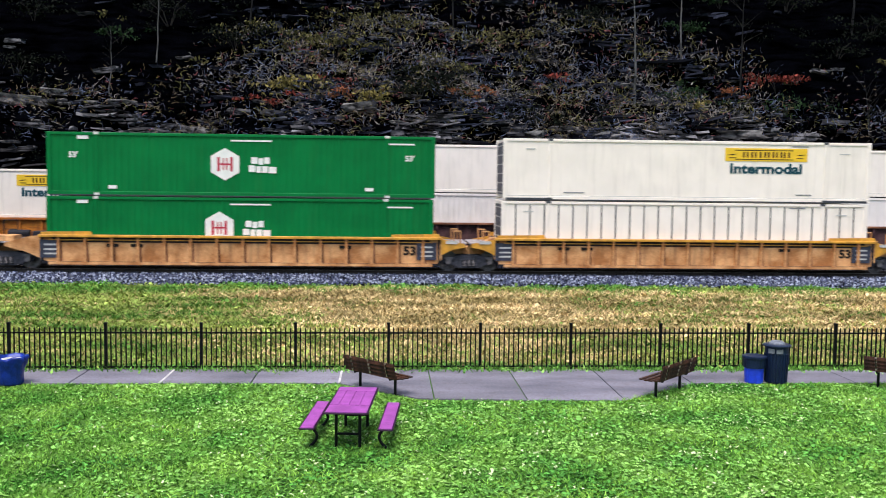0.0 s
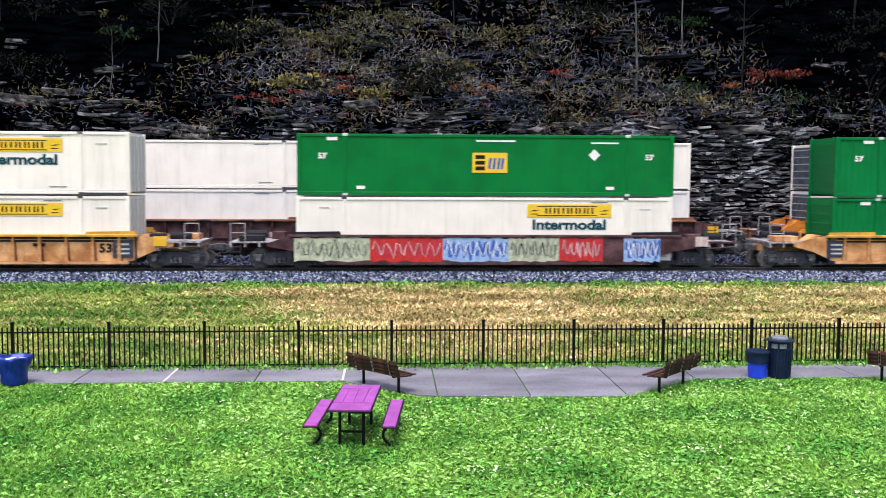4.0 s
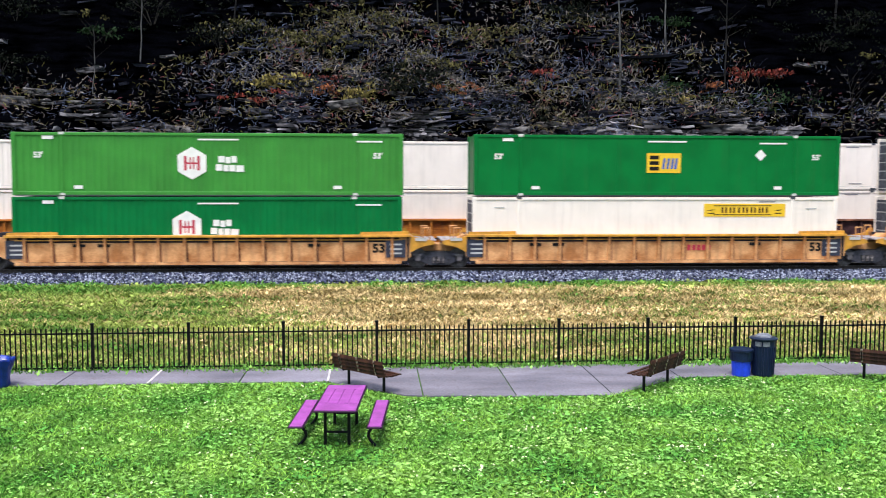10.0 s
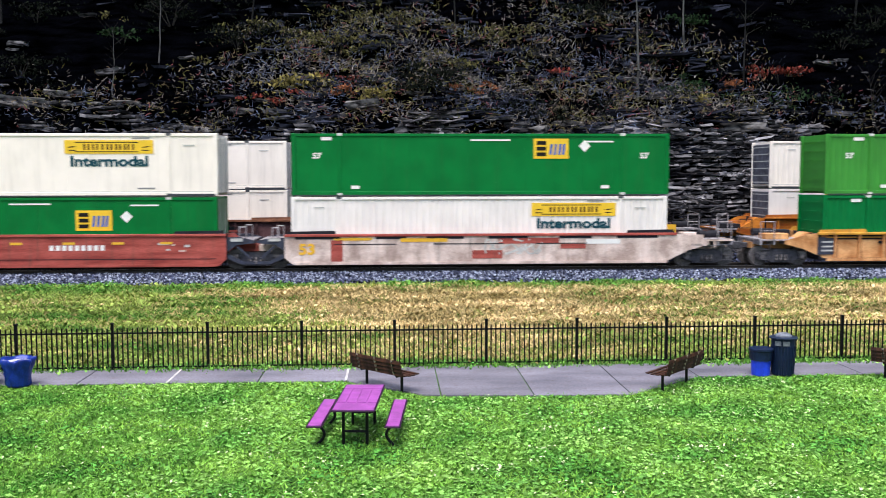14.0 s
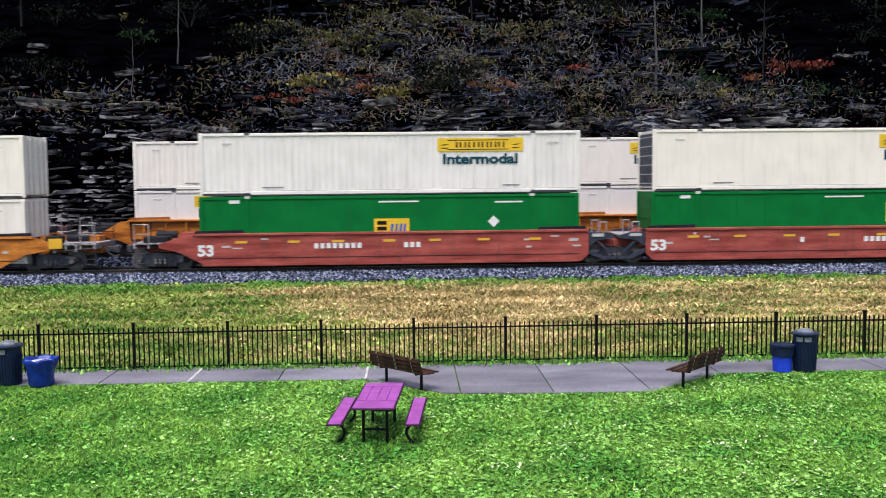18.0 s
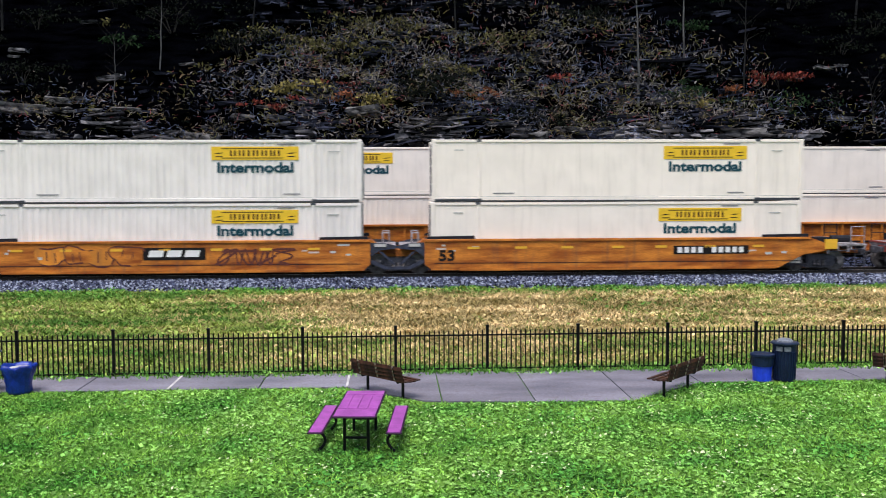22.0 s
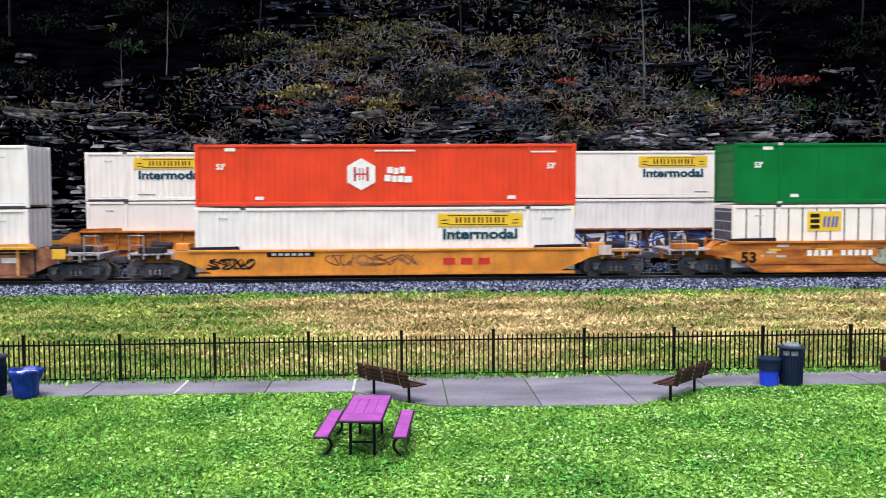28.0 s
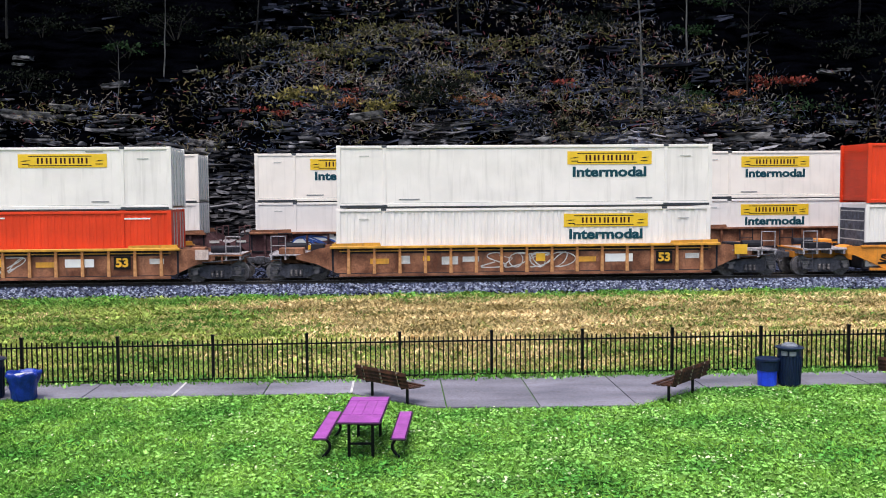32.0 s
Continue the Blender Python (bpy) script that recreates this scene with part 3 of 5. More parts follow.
def make_stones(n, xr, yr, size, name, material, label, category, zf):
    """Loose angular stones in one mesh."""
    base = np.array([(1, 0, 0), (-1, 0, 0), (0, 1, 0), (0, -1, 0), (0, 0, 1), (0, 0, -1)], float)
    tri = np.array([(0, 2, 4), (2, 1, 4), (1, 3, 4), (3, 0, 4), (2, 0, 5), (1, 2, 5), (3, 1, 5), (0, 3, 5)])
    x, y = rng.uniform(*xr, n), rng.uniform(*yr, n)
    z = zf(x, y)
    sc = size * rng.uniform(0.5, 1.4, (n, 1, 1)) * rng.uniform(0.6, 1.2, (n, 6, 1))
    ang = rng.uniform(0, 6.28, n)
    c, s = np.cos(ang), np.sin(ang)
    rot = np.zeros((n, 3, 3))
    rot[:, 0, 0], rot[:, 0, 1], rot[:, 1, 0], rot[:, 1, 1], rot[:, 2, 2] = c, -s, s, c, 0.75
    v = np.einsum("nij,nkj->nki", rot, base[None] * sc) + rng.normal(0, size * 0.12, (n, 6, 3)) + np.stack([x, y, z], 1)[:, None]
    f = tri[None] + (np.arange(n) * 6)[:, None, None]
    ob = soup(name, v.reshape(-1, 3), f.reshape(-1, 3), material)
    return tagged(ob, label, category, kind="stuff")


make_track(FRONT_Y, "near")
make_track(REAR_Y, "far")
# Stones stop before the rails, so the dark bed reads as shade there.
make_stones(20000, (-23, 27), (35.75, 40.75), 0.065, "ballast", M["stone"], "grey-blue crushed stone ballast along the track", "ballast",
            lambda x, y: np.where(y < 36.4, 0.80 + (y - 35.75) * 0.2, 0.945) + 0.05 * np.sin(x * 1.3) * (y < 37))
make_stones(5200, (-23, 27), (35.75, 40.75), 0.055, "ballast", M["stonepale"], "pale stones scattered through the ballast", "ballast",
            lambda x, y: np.where(y < 36.4, 0.83 + (y - 35.75) * 0.2, 0.975) + 0.05 * np.sin(x * 1.3) * (y < 37))
make_stones(9000, (-23, 27), (42.2, 52.5), 0.075, "ballast", M["stone"], "grey-blue crushed stone ballast between the tracks", "ballast", lambda x, y: 0.945 + 0 * x)

# ---- grass ----
clear = lambda x, y: ~on_walk(x, y)
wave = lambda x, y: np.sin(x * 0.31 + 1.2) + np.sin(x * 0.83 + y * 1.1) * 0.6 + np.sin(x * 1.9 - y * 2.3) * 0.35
# Fewer clover leaves to the left, darkening the lawn there like a vignette.
clover_vignette = lambda x, y: ~on_walk(x, y) & (rng.uniform(0, 1, len(x)) < 0.32 + 0.62 / (1 + np.exp(-(x + 4 + 0.5 * (y - 17)) / 1.5)) + 0.15 * wave(x, y))
blades("lawn_grass", 52000, (-13, 15), (12.0, 23.3), 0.05, 0.03, M["blade"], "short mown green lawn grass", 1.0, 3, clear)
blades("lawn_tufts", 9000, (-13, 15), (12.0, 23.2), 0.07, 0.04, M["blade"], "coarser tufts in the green lawn", 1.0, 4, clear)
blades("lawn_edge", 3000, (-13, 15), (21.0, 23.1), 0.07, 0.025, M["blade"], "ragged grass edge beside the footpath", 1.0, 4, lambda x, y: ~on_walk(x, y) & on_walk(x, y + 0.3))
flakes("lawn_clover", 62000, (-13, 15), (12.0, 23.2), 0.095, M["cloverleaf"], "low clover leaves in clumps through the lawn", clover_vignette, 0.035, 0.25, 2.4)
flakes("lawn_flowers", 4000, (-13, 15), (12.2, 22.9), 0.062, M["clover"], "small pale clover flowers in the lawn", clover_vignette, 0.06, 0.4, 0.6)
blades("lawn_verge", 1500, (-16, 18), (24.3, 25.2), 0.15, 0.04, M["weed"], "green weeds under the fence", 0.6, 5)
flakes("verge_leaves", 2800, (-16, 18), (24.25, 25.3), 0.09, M["cloverleaf"], "pale green leaves along the foot of the fence", None, 0.09, 0.6, 0.9)


def dryness(x, y):
    """Share of straw in the grass of the bank, from 0 to 1."""
    mid = 1 / (1 + np.exp(-(x + 2.8 + 0.7 * (y - 31)) / 1.1))
    far = 1 / (1 + np.exp(-(x - 8.5) / 1.6))
    upper = 0.06 + 0.80 * mid - 0.12 * far + 0.35 * np.exp(-((x + 4.5) / 3.5) ** 2 - ((y - 34.2) / 0.7) ** 2)
    lower = 0.16 + 0.18 * np.exp(-((x - 3) / 3.5) ** 2) + 0.16 * far
    k = 1 / (1 + np.exp(-(y - 28.6) / 0.35))
    return upper * k + lower * (1 - k) + 0.16 * wave(x, y) - 0.8 * np.clip((y - 34.9) / 0.6, 0, 1)


straw = lambda x, y: dryness(x, y) > rng.uniform(0, 1, len(x))
blades("bank_straw", 30000, (-19, 22), (25.4, 35.8), 0.12, 0.058, M["dry"], "straw-coloured dry grass on the bank", 1.1, 4, straw)
blades("bank_grass", 27000, (-19, 22), (25.0, 36.0), 0.11, 0.055, M["olive"], "olive green grass on the bank", 1.1, 4,
       lambda x, y: dryness(x, y) < rng.uniform(0, 1, len(x)))
flakes("bank_thatch", 14000, (-19, 22), (25.4, 35.6), 0.16, M["dry"], "flattened straw lying on the bank", straw, 0.08, 0.35, 0.5)
flakes("bank_leaves", 12000, (-19, 22), (25.2, 36.2), 0.15, M["olive"], "broad green leaves in the bank grass",
       lambda x, y: dryness(x, y) < rng.uniform(0.1, 0.9, len(x)), 0.09, 0.45, 0.4)
blades("bank_weeds", 6500, (-21, 24), (34.3, 36.7), 0.09, 0.05, M["weed"], "low green weeds at the edge of the ballast", 0.9, 5,
       lambda x, y: np.sin(x * 0.9) + np.sin(x * 2.3 + 1) + rng.normal(0, 0.5, len(x)) > np.abs(y - 35.4) * 1.6 - 1.2)
flakes("ballast_weeds", 7000, (-21, 24), (34.9, 36.6), 0.1, M["weed"], "bright green weeds along the edge of the ballast",
       lambda x, y: np.sin(x * 0.9) + np.sin(x * 2.3 + 1) + rng.normal(0, 0.5, len(x)) > np.abs(y - 35.6) * 1.6 - 0.6, 0.1, 0.6, 0.9)


# ---- hillside ----
def make_hill():
    xs = np.concatenate([[-400, -200, -110, -70], np.arange(-48, 62, 0.55), [80, 120, 220, 420]])
    ys = np.concatenate([np.arange(53.4, 76, 0.32), np.arange(76, 100, 2.0), [110, 140, 200]])
    verts = []
    for y in ys:
        for x in xs:
            z = hill_z(y)
            amp = min(1.0, max(0.0, (y - 54.0) / 2.0))
            n = noise.fractal((x * 0.16, y * 0.3, 1.7), 1.0, 2.0, 5) * 1.3 + noise.noise((x * 0.9, y * 0.9, 4)) * 0.35
            step = (math.floor(z / 0.8) * 0.8 - z) * 0.75
            band = max(0.0, 1 - abs(y - 58.5) / 6.0)
            verts.append((x, y + noise.noise((x * 0.5, y * 0.2, 9)) * 0.5 * amp, z + amp * (n + step * (0.35 + 0.65 * band))))
    w = len(xs)
    faces = [(j * w + i, j * w + i + 1, (j + 1) * w + i + 1, (j + 1) * w + i) for j in range(len(ys) - 1) for i in range(w - 1)]
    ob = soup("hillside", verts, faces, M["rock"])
    return tagged(ob, "steep shale hillside, coloured near-black, with rock ledges and leaf litter", "hillside", kind="structure")


hill = make_hill()


def surface(x, y):
    n = noise.fractal((x * 0.16, y * 0.3, 1.7), 1.0, 2.0, 5) * 1.3 + noise.noise((x * 0.9, y * 0.9, 4)) * 0.35
    return hill_z(y) + min(1.0, max(0.0, (y - 54.0) / 2.0)) * n


def ledge_mesh(seed, material):
    r = random.Random(seed)
    bm = bmesh.new()
    box(bm, -1, 1, -0.6, 0.6, -0.25, 0.25)
    bmesh.ops.subdivide_edges(bm, edges=bm.edges[:], cuts=2)
    for v in bm.verts:
        v.co += Vector((r.uniform(-0.2, 0.2), r.uniform(-0.16, 0.16), r.uniform(-0.07, 0.07)))
        v.co.x *= 1 - 0.3 * abs(v.co.z)
    return mesh_of(bm, material, "ledge")


LEDGES = [ledge_mesh(i, M["ledge"]) for i in range(7)]
PALE = [ledge_mesh(i + 20, M["ledgepale"]) for i in range(5)]
rl = random.Random(5)
KNOWN = [(-22.3, 59.7, 1.9), (-11.6, 58.8, 1.5), (-16.3, 59.9, 1.2), (12.6, 58.5, 1.6), (-1.7, 58.8, 1.4), (6.6, 58.1, 1.2), (8.4, 58.3, 1.4), (14.3, 58.3, 1.4),
         (-12.2, 58.2, 1.3), (-20.5, 60.4, 1.1), (4.9, 62.1, 1.3), (2.7, 63.0, 1.1), (11.0, 59.1, 1.3), (21.6, 57.8, 2.0)]
for k in range(300):
    if k < len(KNOWN):
        x, y, s = KNOWN[k]
        s *= 0.72
    else:
        x, y, s = rl.uniform(-32, 40), 54.6 + abs(rl.gauss(0, 1)) * 4.2, rl.uniform(0.25, 0.8)
    o = part("rock", PALE[k % 5] if k < len(KNOWN) or k % 9 == 0 else LEDGES[k % 7], M["ledge"], hill)
    o.matrix_basis = pose(x, y - 0.1, surface(x, y), rl.uniform(-8, 8), rl.uniform(-7, 7), rl.uniform(-25, 25)) @ Matrix.Diagonal((s, s * 0.8, s * rl.uniform(0.5, 0.9), 1))


def strata(n, low, span, tight, material, label):
    """Broken courses of shale: flat irregular slabs stepping out of the slope in patches, in one mesh."""
    x, y = rng.uniform(-30, 38, n), low + rng.uniform(0, 1, n) ** 1.4 * span
    patch = np.array([noise.noise((a * 0.22, b * 0.5, 31 + low)) for a, b in zip(x, y)])
    # Slabs thin out sideways, leaving near-black rock as a vignette would.
    keep = (rng.random(n) > np.clip((np.abs(x - 6) - 11) / (16 if low < 56 else 9), 0, 0.8 if low < 56 else 0.97)) & (patch > np.clip((y - 57.8) / 2.5, -0.6, tight))
    x, y = x[keep], y[keep]
    n = len(x)
    z = np.array([surface(a, b) - 0.12 for a, b in zip(x, y)])
    course = np.round(z / 0.27) * 0.27 + 0.03 * np.sin(x * 0.4)
    half = np.exp(rng.normal(-1.25 if low < 56 else -0.95, 0.5, n))
    tall, deep = rng.uniform(0.03, 0.10, n), rng.uniform(0.2, 0.5, n)
    corner = np.array([(-1, -1, -1), (1, -1, -1), (1, 1, -1), (-1, 1, -1), (-1, -1, 1), (1, -1, 1), (1, 1, 1), (-1, 1, 1)], float)
    v = corner[None] * np.stack([half, deep, tall], 1)[:, None]
    v += rng.normal(0, 1, v.shape) * np.stack([half * 0.2, deep * 0.25, tall * 0.3], 1)[:, None]
    dip = rng.normal(0.03, 0.12, n)
    v[:, :, 2] += v[:, :, 0] * dip[:, None]
    v += np.stack([x, y - 0.3, course], 1)[:, None]
    quad = np.array([(0, 3, 2, 1), (4, 5, 6, 7), (0, 1, 5, 4), (1, 2, 6, 5), (2, 3, 7, 6), (3, 0, 4, 7)])
    f = quad[None] + (np.arange(n) * 8)[:, None, None]
    tagged(soup("shale_courses", v.reshape(-1, 3), f.reshape(-1, 4), material), label, "rock", kind="stuff")


def strew_twigs(n, material, shift, label, low=1.3, size=1.0):
    """Bent twigs of four joints, lying and standing in clumps over the slope, in one mesh."""
    x, y = rng.uniform(-34, 42, n), 54.3 + rng.uniform(0, 1, n) ** low * 18
    # Sparser toward the sides and top, imitating the dark corners of a vignette.
    thin = np.clip((np.abs(x - 6) - 10) / 12, 0, 0.92) * np.clip((y - 55.5) / 5, 0.35, 1) + np.clip((y - 62) / 6, 0, 1) * 0.75 + np.clip((58.2 - y) / 2, 0, 0.82)
    clump = np.array([noise.noise((a * 0.32 + shift, b * 0.55, shift)) + 0.6 * noise.noise((a * 1.1, b * 1.3 + shift, 3)) for a, b in zip(x, y)])
    ok = (rng.random(n) > thin) & (clump > rng.normal(0.02, 0.1, n))
    x, y = x[ok], y[ok]
    n = len(x)
    z = np.array([surface(a, b) for a, b in zip(x, y)]) + rng.uniform(0.1, 0.9, n)
    ln, wd = np.exp(rng.normal(-1.45, 0.4, n)) * size, rng.uniform(0.012, 0.028, n) * size
    up = rng.random(n) < np.clip((y - 55) / 16, 0.1, 0.5)
    a = np.where(up, rng.normal(1.5, 0.4, n), rng.normal(0, 0.3, n))
    turn = rng.normal(0, 0.42, (n, 4))
    p = np.stack([x, y - 0.2, z], 1)
    rows = []
    for k in range(5):
        side = np.stack([-np.sin(a), np.zeros(n), np.cos(a)], 1) * (wd * (1 - 0.15 * k))[:, None]
        rows += [p - side, p + side]
        if k < 4:
            a = a + turn[:, k]
            p = p + np.stack([np.cos(a), rng.normal(0, 0.3, n), np.sin(a)], 1) * (ln / 4)[:, None]
    v = np.stack(rows, 1).reshape(-1, 3)
    i = (np.arange(n) * 10)[:, None]
    f = np.concatenate([i + np.array([2 * k, 2 * k + 1, 2 * k + 3, 2 * k + 2]) for k in range(4)])
    tagged(soup("twigs", v, f, material), label, "brush", kind="stuff")


def leaf_soup(n, centre, radius, size, flat=0.7):
    """Leaves of two triangles, in uneven clumps about a centre."""
    nc = max(3, n // 22)
    cl = rng.normal(0, 1, (nc, 3)) * np.array(radius) * 0.5
    c = cl[rng.integers(0, nc, n)] + rng.normal(0, 1, (n, 3)) * np.array(radius) * 0.16 + np.array(centre)
    u = rng.normal(0, 1, (n, 3))
    u /= np.linalg.norm(u, axis=1)[:, None]
    w = np.cross(u, rng.normal(0, 1, (n, 3)))
    w /= np.linalg.norm(w, axis=1)[:, None]
    s = size * rng.uniform(0.5, 1.4, n)[:, None]
    v = np.stack([c - u * s, c + w * s * 0.45, c + u * s, c - w * s * 0.45], 1).reshape(-1, 3)
    return v, np.arange(n * 4).reshape(-1, 4)


def stem_mesh(seed):
    r = random.Random(seed)
    bm = bmesh.new()
    tip = (r.uniform(0.5, 0.9), r.uniform(-0.2, 0.2), r.uniform(0.6, 1.3))
    mid = (tip[0] * 0.35, tip[1] * 0.4, tip[2] * 0.6)
    rod(bm, (0, 0, -0.1), mid, 0.025, 5, 0.017)
    rod(bm, mid, tip, 0.017, 5, 0.005)
    return mesh_of(bm, M["stemdark"], "stem")


STEMS = [stem_mesh(i) for i in range(5)]


def make_shrub(x, y, rad, tone, n, label):
    z = surface(x, y)
    sh = thing("shrub", label, "shrub", group="shrubs on the hillside", at=pose(x, y, z))
    for k in range(4):
        o = part("stem", STEMS[random.randrange(5)], M["twig"], sh)
        o.matrix_basis = pose(0, 0, -0.2, 0, 0, random.uniform(0, 360)) @ Matrix.Diagonal((rad, rad, rad, 1))
    v, f = leaf_soup(n, (0, -0.3, rad * 0.5), (rad * 1.5, rad * 0.6, rad * 0.42), 0.13)
    o = soup("foliage", v, f, M[tone])
    o.parent = sh


strata(17000, 54.0, 5.0, 0.25, M["strata"], "broken grey shale courses stepping out of the rock cut")
strata(3800, 57.0, 13.0, 0.0, M["stratadim"], "shale slabs in a shaded blue-grey among the brush of the slope")
strew_twigs(42000, M["twig"], 0.0, "bare pale twigs and brush over the hillside")
strew_twigs(36000, M["twigblue"], 7.0, "grey twigs and stone splinters over the hillside")
strew_twigs(36000, M["twigdim"], 29.0, "brush and splinters in a shaded blue-grey over the hillside", 1.1)
strew_twigs(27000, M["twigtan"], 13.0, "dry tan stalks over the hillside")
strew_twigs(8000, M["twigred"], 19.0, "dull red brush over the hillside", 0.9)
strew_twigs(26000, M["twigolive"], 23.0, "thin olive brush over the hillside", 0.8)

SHRUBS = [
    ("leafyellow", "shrub with bright yellow autumn leaves on the slope", 280, 1.2, [(-6.7, 59.9), (-1.2, 59.0), (-5.4, 60.2)]),
    ("leafyellow", "small shrub with yellow leaves on the slope", 160, 0.7, [(19.5, 59.5)]),
    ("leafolive", "thin shrub with olive autumn leaves on the slope", 300, 1.7, [(-6.0, 65.0), (-5.4, 63.1), (-2.6, 66.6), (0.5, 65.8), (3.7, 61.6), (8.1, 64.8), (-9.5, 65.5), (-3.4, 64.0)]),
    ("leafred", "shrub with red autumn leaves on the slope", 160, 1.0, [(-2.8, 61.0), (25.4, 61.6), (-7.2, 59.2), (11.2, 62.6), (23.9, 61.5), (26.4, 61.7)]),
    ("leaforange", "shrub with orange autumn leaves on the slope", 180, 1.0, [(22.6, 61.3), (-3.1, 59.6), (5.5, 60.4)]),
    ("leafgreen", "green leafy shrub on the slope", 260, 1.4, [(-17.6, 64.5), (25.3, 60.0), (23.8, 68.3), (19.0, 60.2), (21.0, 66.0)]),
    # The outer ones are added to blacken the slope's corners like a vignette.
    ("leafdark", "near-black leafy shrub darkening the slope", 420, 1.9, [(3.2, 59.8), (-9.9, 63.5), (-23.9, 66.6), (31.3, 65.6), (9.4, 58.6), (1.8, 59.2), (14.3, 66.6), (-14.9, 66.6), (-23.5, 62.2), (34.3, 66.7), (-27, 64), (-19, 68), (29, 69), (36, 62)]),
]
for tone, label, count, rad, places in SHRUBS:
    for px, py in places:
        make_shrub(px, py, rad * random.uniform(0.8, 1.15), tone, count, label)


def make_tree(x, y, height, r, lean, crown, bark="trunk"):
    z = surface(x, y) - 0.3
    tr = thing("tree", "slender bare-trunked tree with %s bark on the slope" % ("pale" if bark == "trunk" else "dark"), "tree", group="trees on the hillside", at=pose(x, y, z))
    rt = random.Random(int(x * 10))
    bm = bmesh.new()
    p, tips = Vector((0, 0, 0)), []
    steps = 9
    for k in range(steps):
        q = p + Vector((lean * height / steps + rt.uniform(-0.07, 0.07), rt.uniform(-0.05, 0.05), height / steps))
        rod(bm, p, q, r * (1 - k / steps * 0.75), 8, r * (1 - (k + 1) / steps * 0.75))
        p = q
        tips.append(p.copy())
    part("trunk", bm, M[bark], tr)
    ends = []
    for k in range(3, steps):
        for _ in range(2):
            a = rt.uniform(0, 6.28)
            e = tips[k] + Vector((math.cos(a), math.sin(a), rt.uniform(0.5, 1.2))) * rt.uniform(0.6, 1.5)
            bm = bmesh.new()
            rod(bm, tips[k], e, r * 0.35, 5, r * 0.1)
            part("limb", bm, M["stemdark"], tr)
            ends.append(e)
    vs, fs, off = [], [], 0
    for e in ends[-crown:]:
        v, f = leaf_soup(60, tuple(e), (0.9, 0.9, 0.6), 0.11)
        vs.append(v)
        fs.append(f + off)
        off += len(v)
    o = soup("crown", np.concatenate(vs), np.concatenate(fs), M["leafolive"])
    o.parent = tr


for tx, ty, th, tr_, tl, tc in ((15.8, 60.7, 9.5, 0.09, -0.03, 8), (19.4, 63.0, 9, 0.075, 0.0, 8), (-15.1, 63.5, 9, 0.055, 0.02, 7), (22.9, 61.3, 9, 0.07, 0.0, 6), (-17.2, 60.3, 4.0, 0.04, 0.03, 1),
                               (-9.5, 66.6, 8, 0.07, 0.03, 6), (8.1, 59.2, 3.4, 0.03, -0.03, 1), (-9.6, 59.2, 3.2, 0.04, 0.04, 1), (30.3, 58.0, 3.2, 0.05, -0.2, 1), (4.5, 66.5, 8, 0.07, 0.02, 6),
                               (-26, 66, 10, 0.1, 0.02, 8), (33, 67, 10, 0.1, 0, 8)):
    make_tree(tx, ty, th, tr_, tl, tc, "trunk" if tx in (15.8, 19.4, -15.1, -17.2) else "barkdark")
vv, ff = [], []
off = 0
for _ in range(120):
    cx, cy = random.uniform(-32, 40), 55.5 + random.random() * 19
    v, f = leaf_soup(60, (cx, cy - 0.3, surface(cx, cy) + 0.5), (2.4, 1.0, 0.9), 0.10)
    vv.append(v)
    ff.append(f + off)
    off += len(v)
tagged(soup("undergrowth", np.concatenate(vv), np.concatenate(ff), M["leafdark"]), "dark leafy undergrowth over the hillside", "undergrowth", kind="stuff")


# ---- containers ----
HALF = 8.075
MOVERS, WHEELS = [], []


def side_body(style, h):
    def make(bm):
        z0, z1 = 0.14, h - 0.1
        if style == "rib":
            n, d = 56, 0.02
            w = 2 * (HALF - 0.1) / n
            row = []
            for i in range(n):
                x = -HALF + 0.1 + i * w
                for fx, dep in ((0.0, 0), (0.3, 0), (0.42, d), (0.88, d)):
                    row.append((x + fx * w, -1.272 + dep))
            row.append((HALF - 0.1, -1.272))
            row += [(x, -y) for x, y in row[::-1]]
            a = [bm.verts.new((x, y, 0.1)) for x, y in row]
            b = [bm.verts.new((x, y, h - 0.03)) for x, y in row]
            for i in range(len(row)):
                j = (i + 1) % len(row)
                bm.faces.new((a[i], a[j], b[j], b[i]))
            bm.faces.new(a[::-1])
            bm.faces.new(b)
        else:
            box(bm, -HALF + 0.05, HALF - 0.05, -1.27, 1.27, 0.1, h - 0.03)
    return make


def plate(parent, name, material, x, z, w, h, proud=0.008, skew=0.0, label="", y=-1.281):
    def make(bm):
        prism(bm, [(-w / 2 - skew, -h / 2), (w / 2 - skew, -h / 2), (w / 2 + skew, h / 2), (-w / 2 + skew, h / 2)], -proud, proud)
    o = part(name, shared(f"{name} {w:.2f} {h:.2f} {skew}", material, make), material, parent, label)
    o.location = (x, y, z)
    return o


def glyph(parent, name, material, x, z, w, h, y=-1.281, proud=0.009):
    """A plain bar in place of one letter."""
    o = part(name, shared(f"letter bar {w:.2f} {h:.2f} {proud}", material, lambda bm: box(bm, -w / 2, w / 2, -proud, proud, -h / 2, h / 2)), material, parent)
    o.location = (x, y, z)
    return o


def dashes(parent, material, x, z, w, h, y=-1.281):
    """A plain bar in place of a line of small stencilled characters."""
    part("marking_bar", shared(f"marking {w:.2f} {h:.2f}", material, lambda bm: box(bm, -w / 2, w / 2, -0.006, 0.006, -h / 2, h / 2)), material, parent).location = (x, y, z)


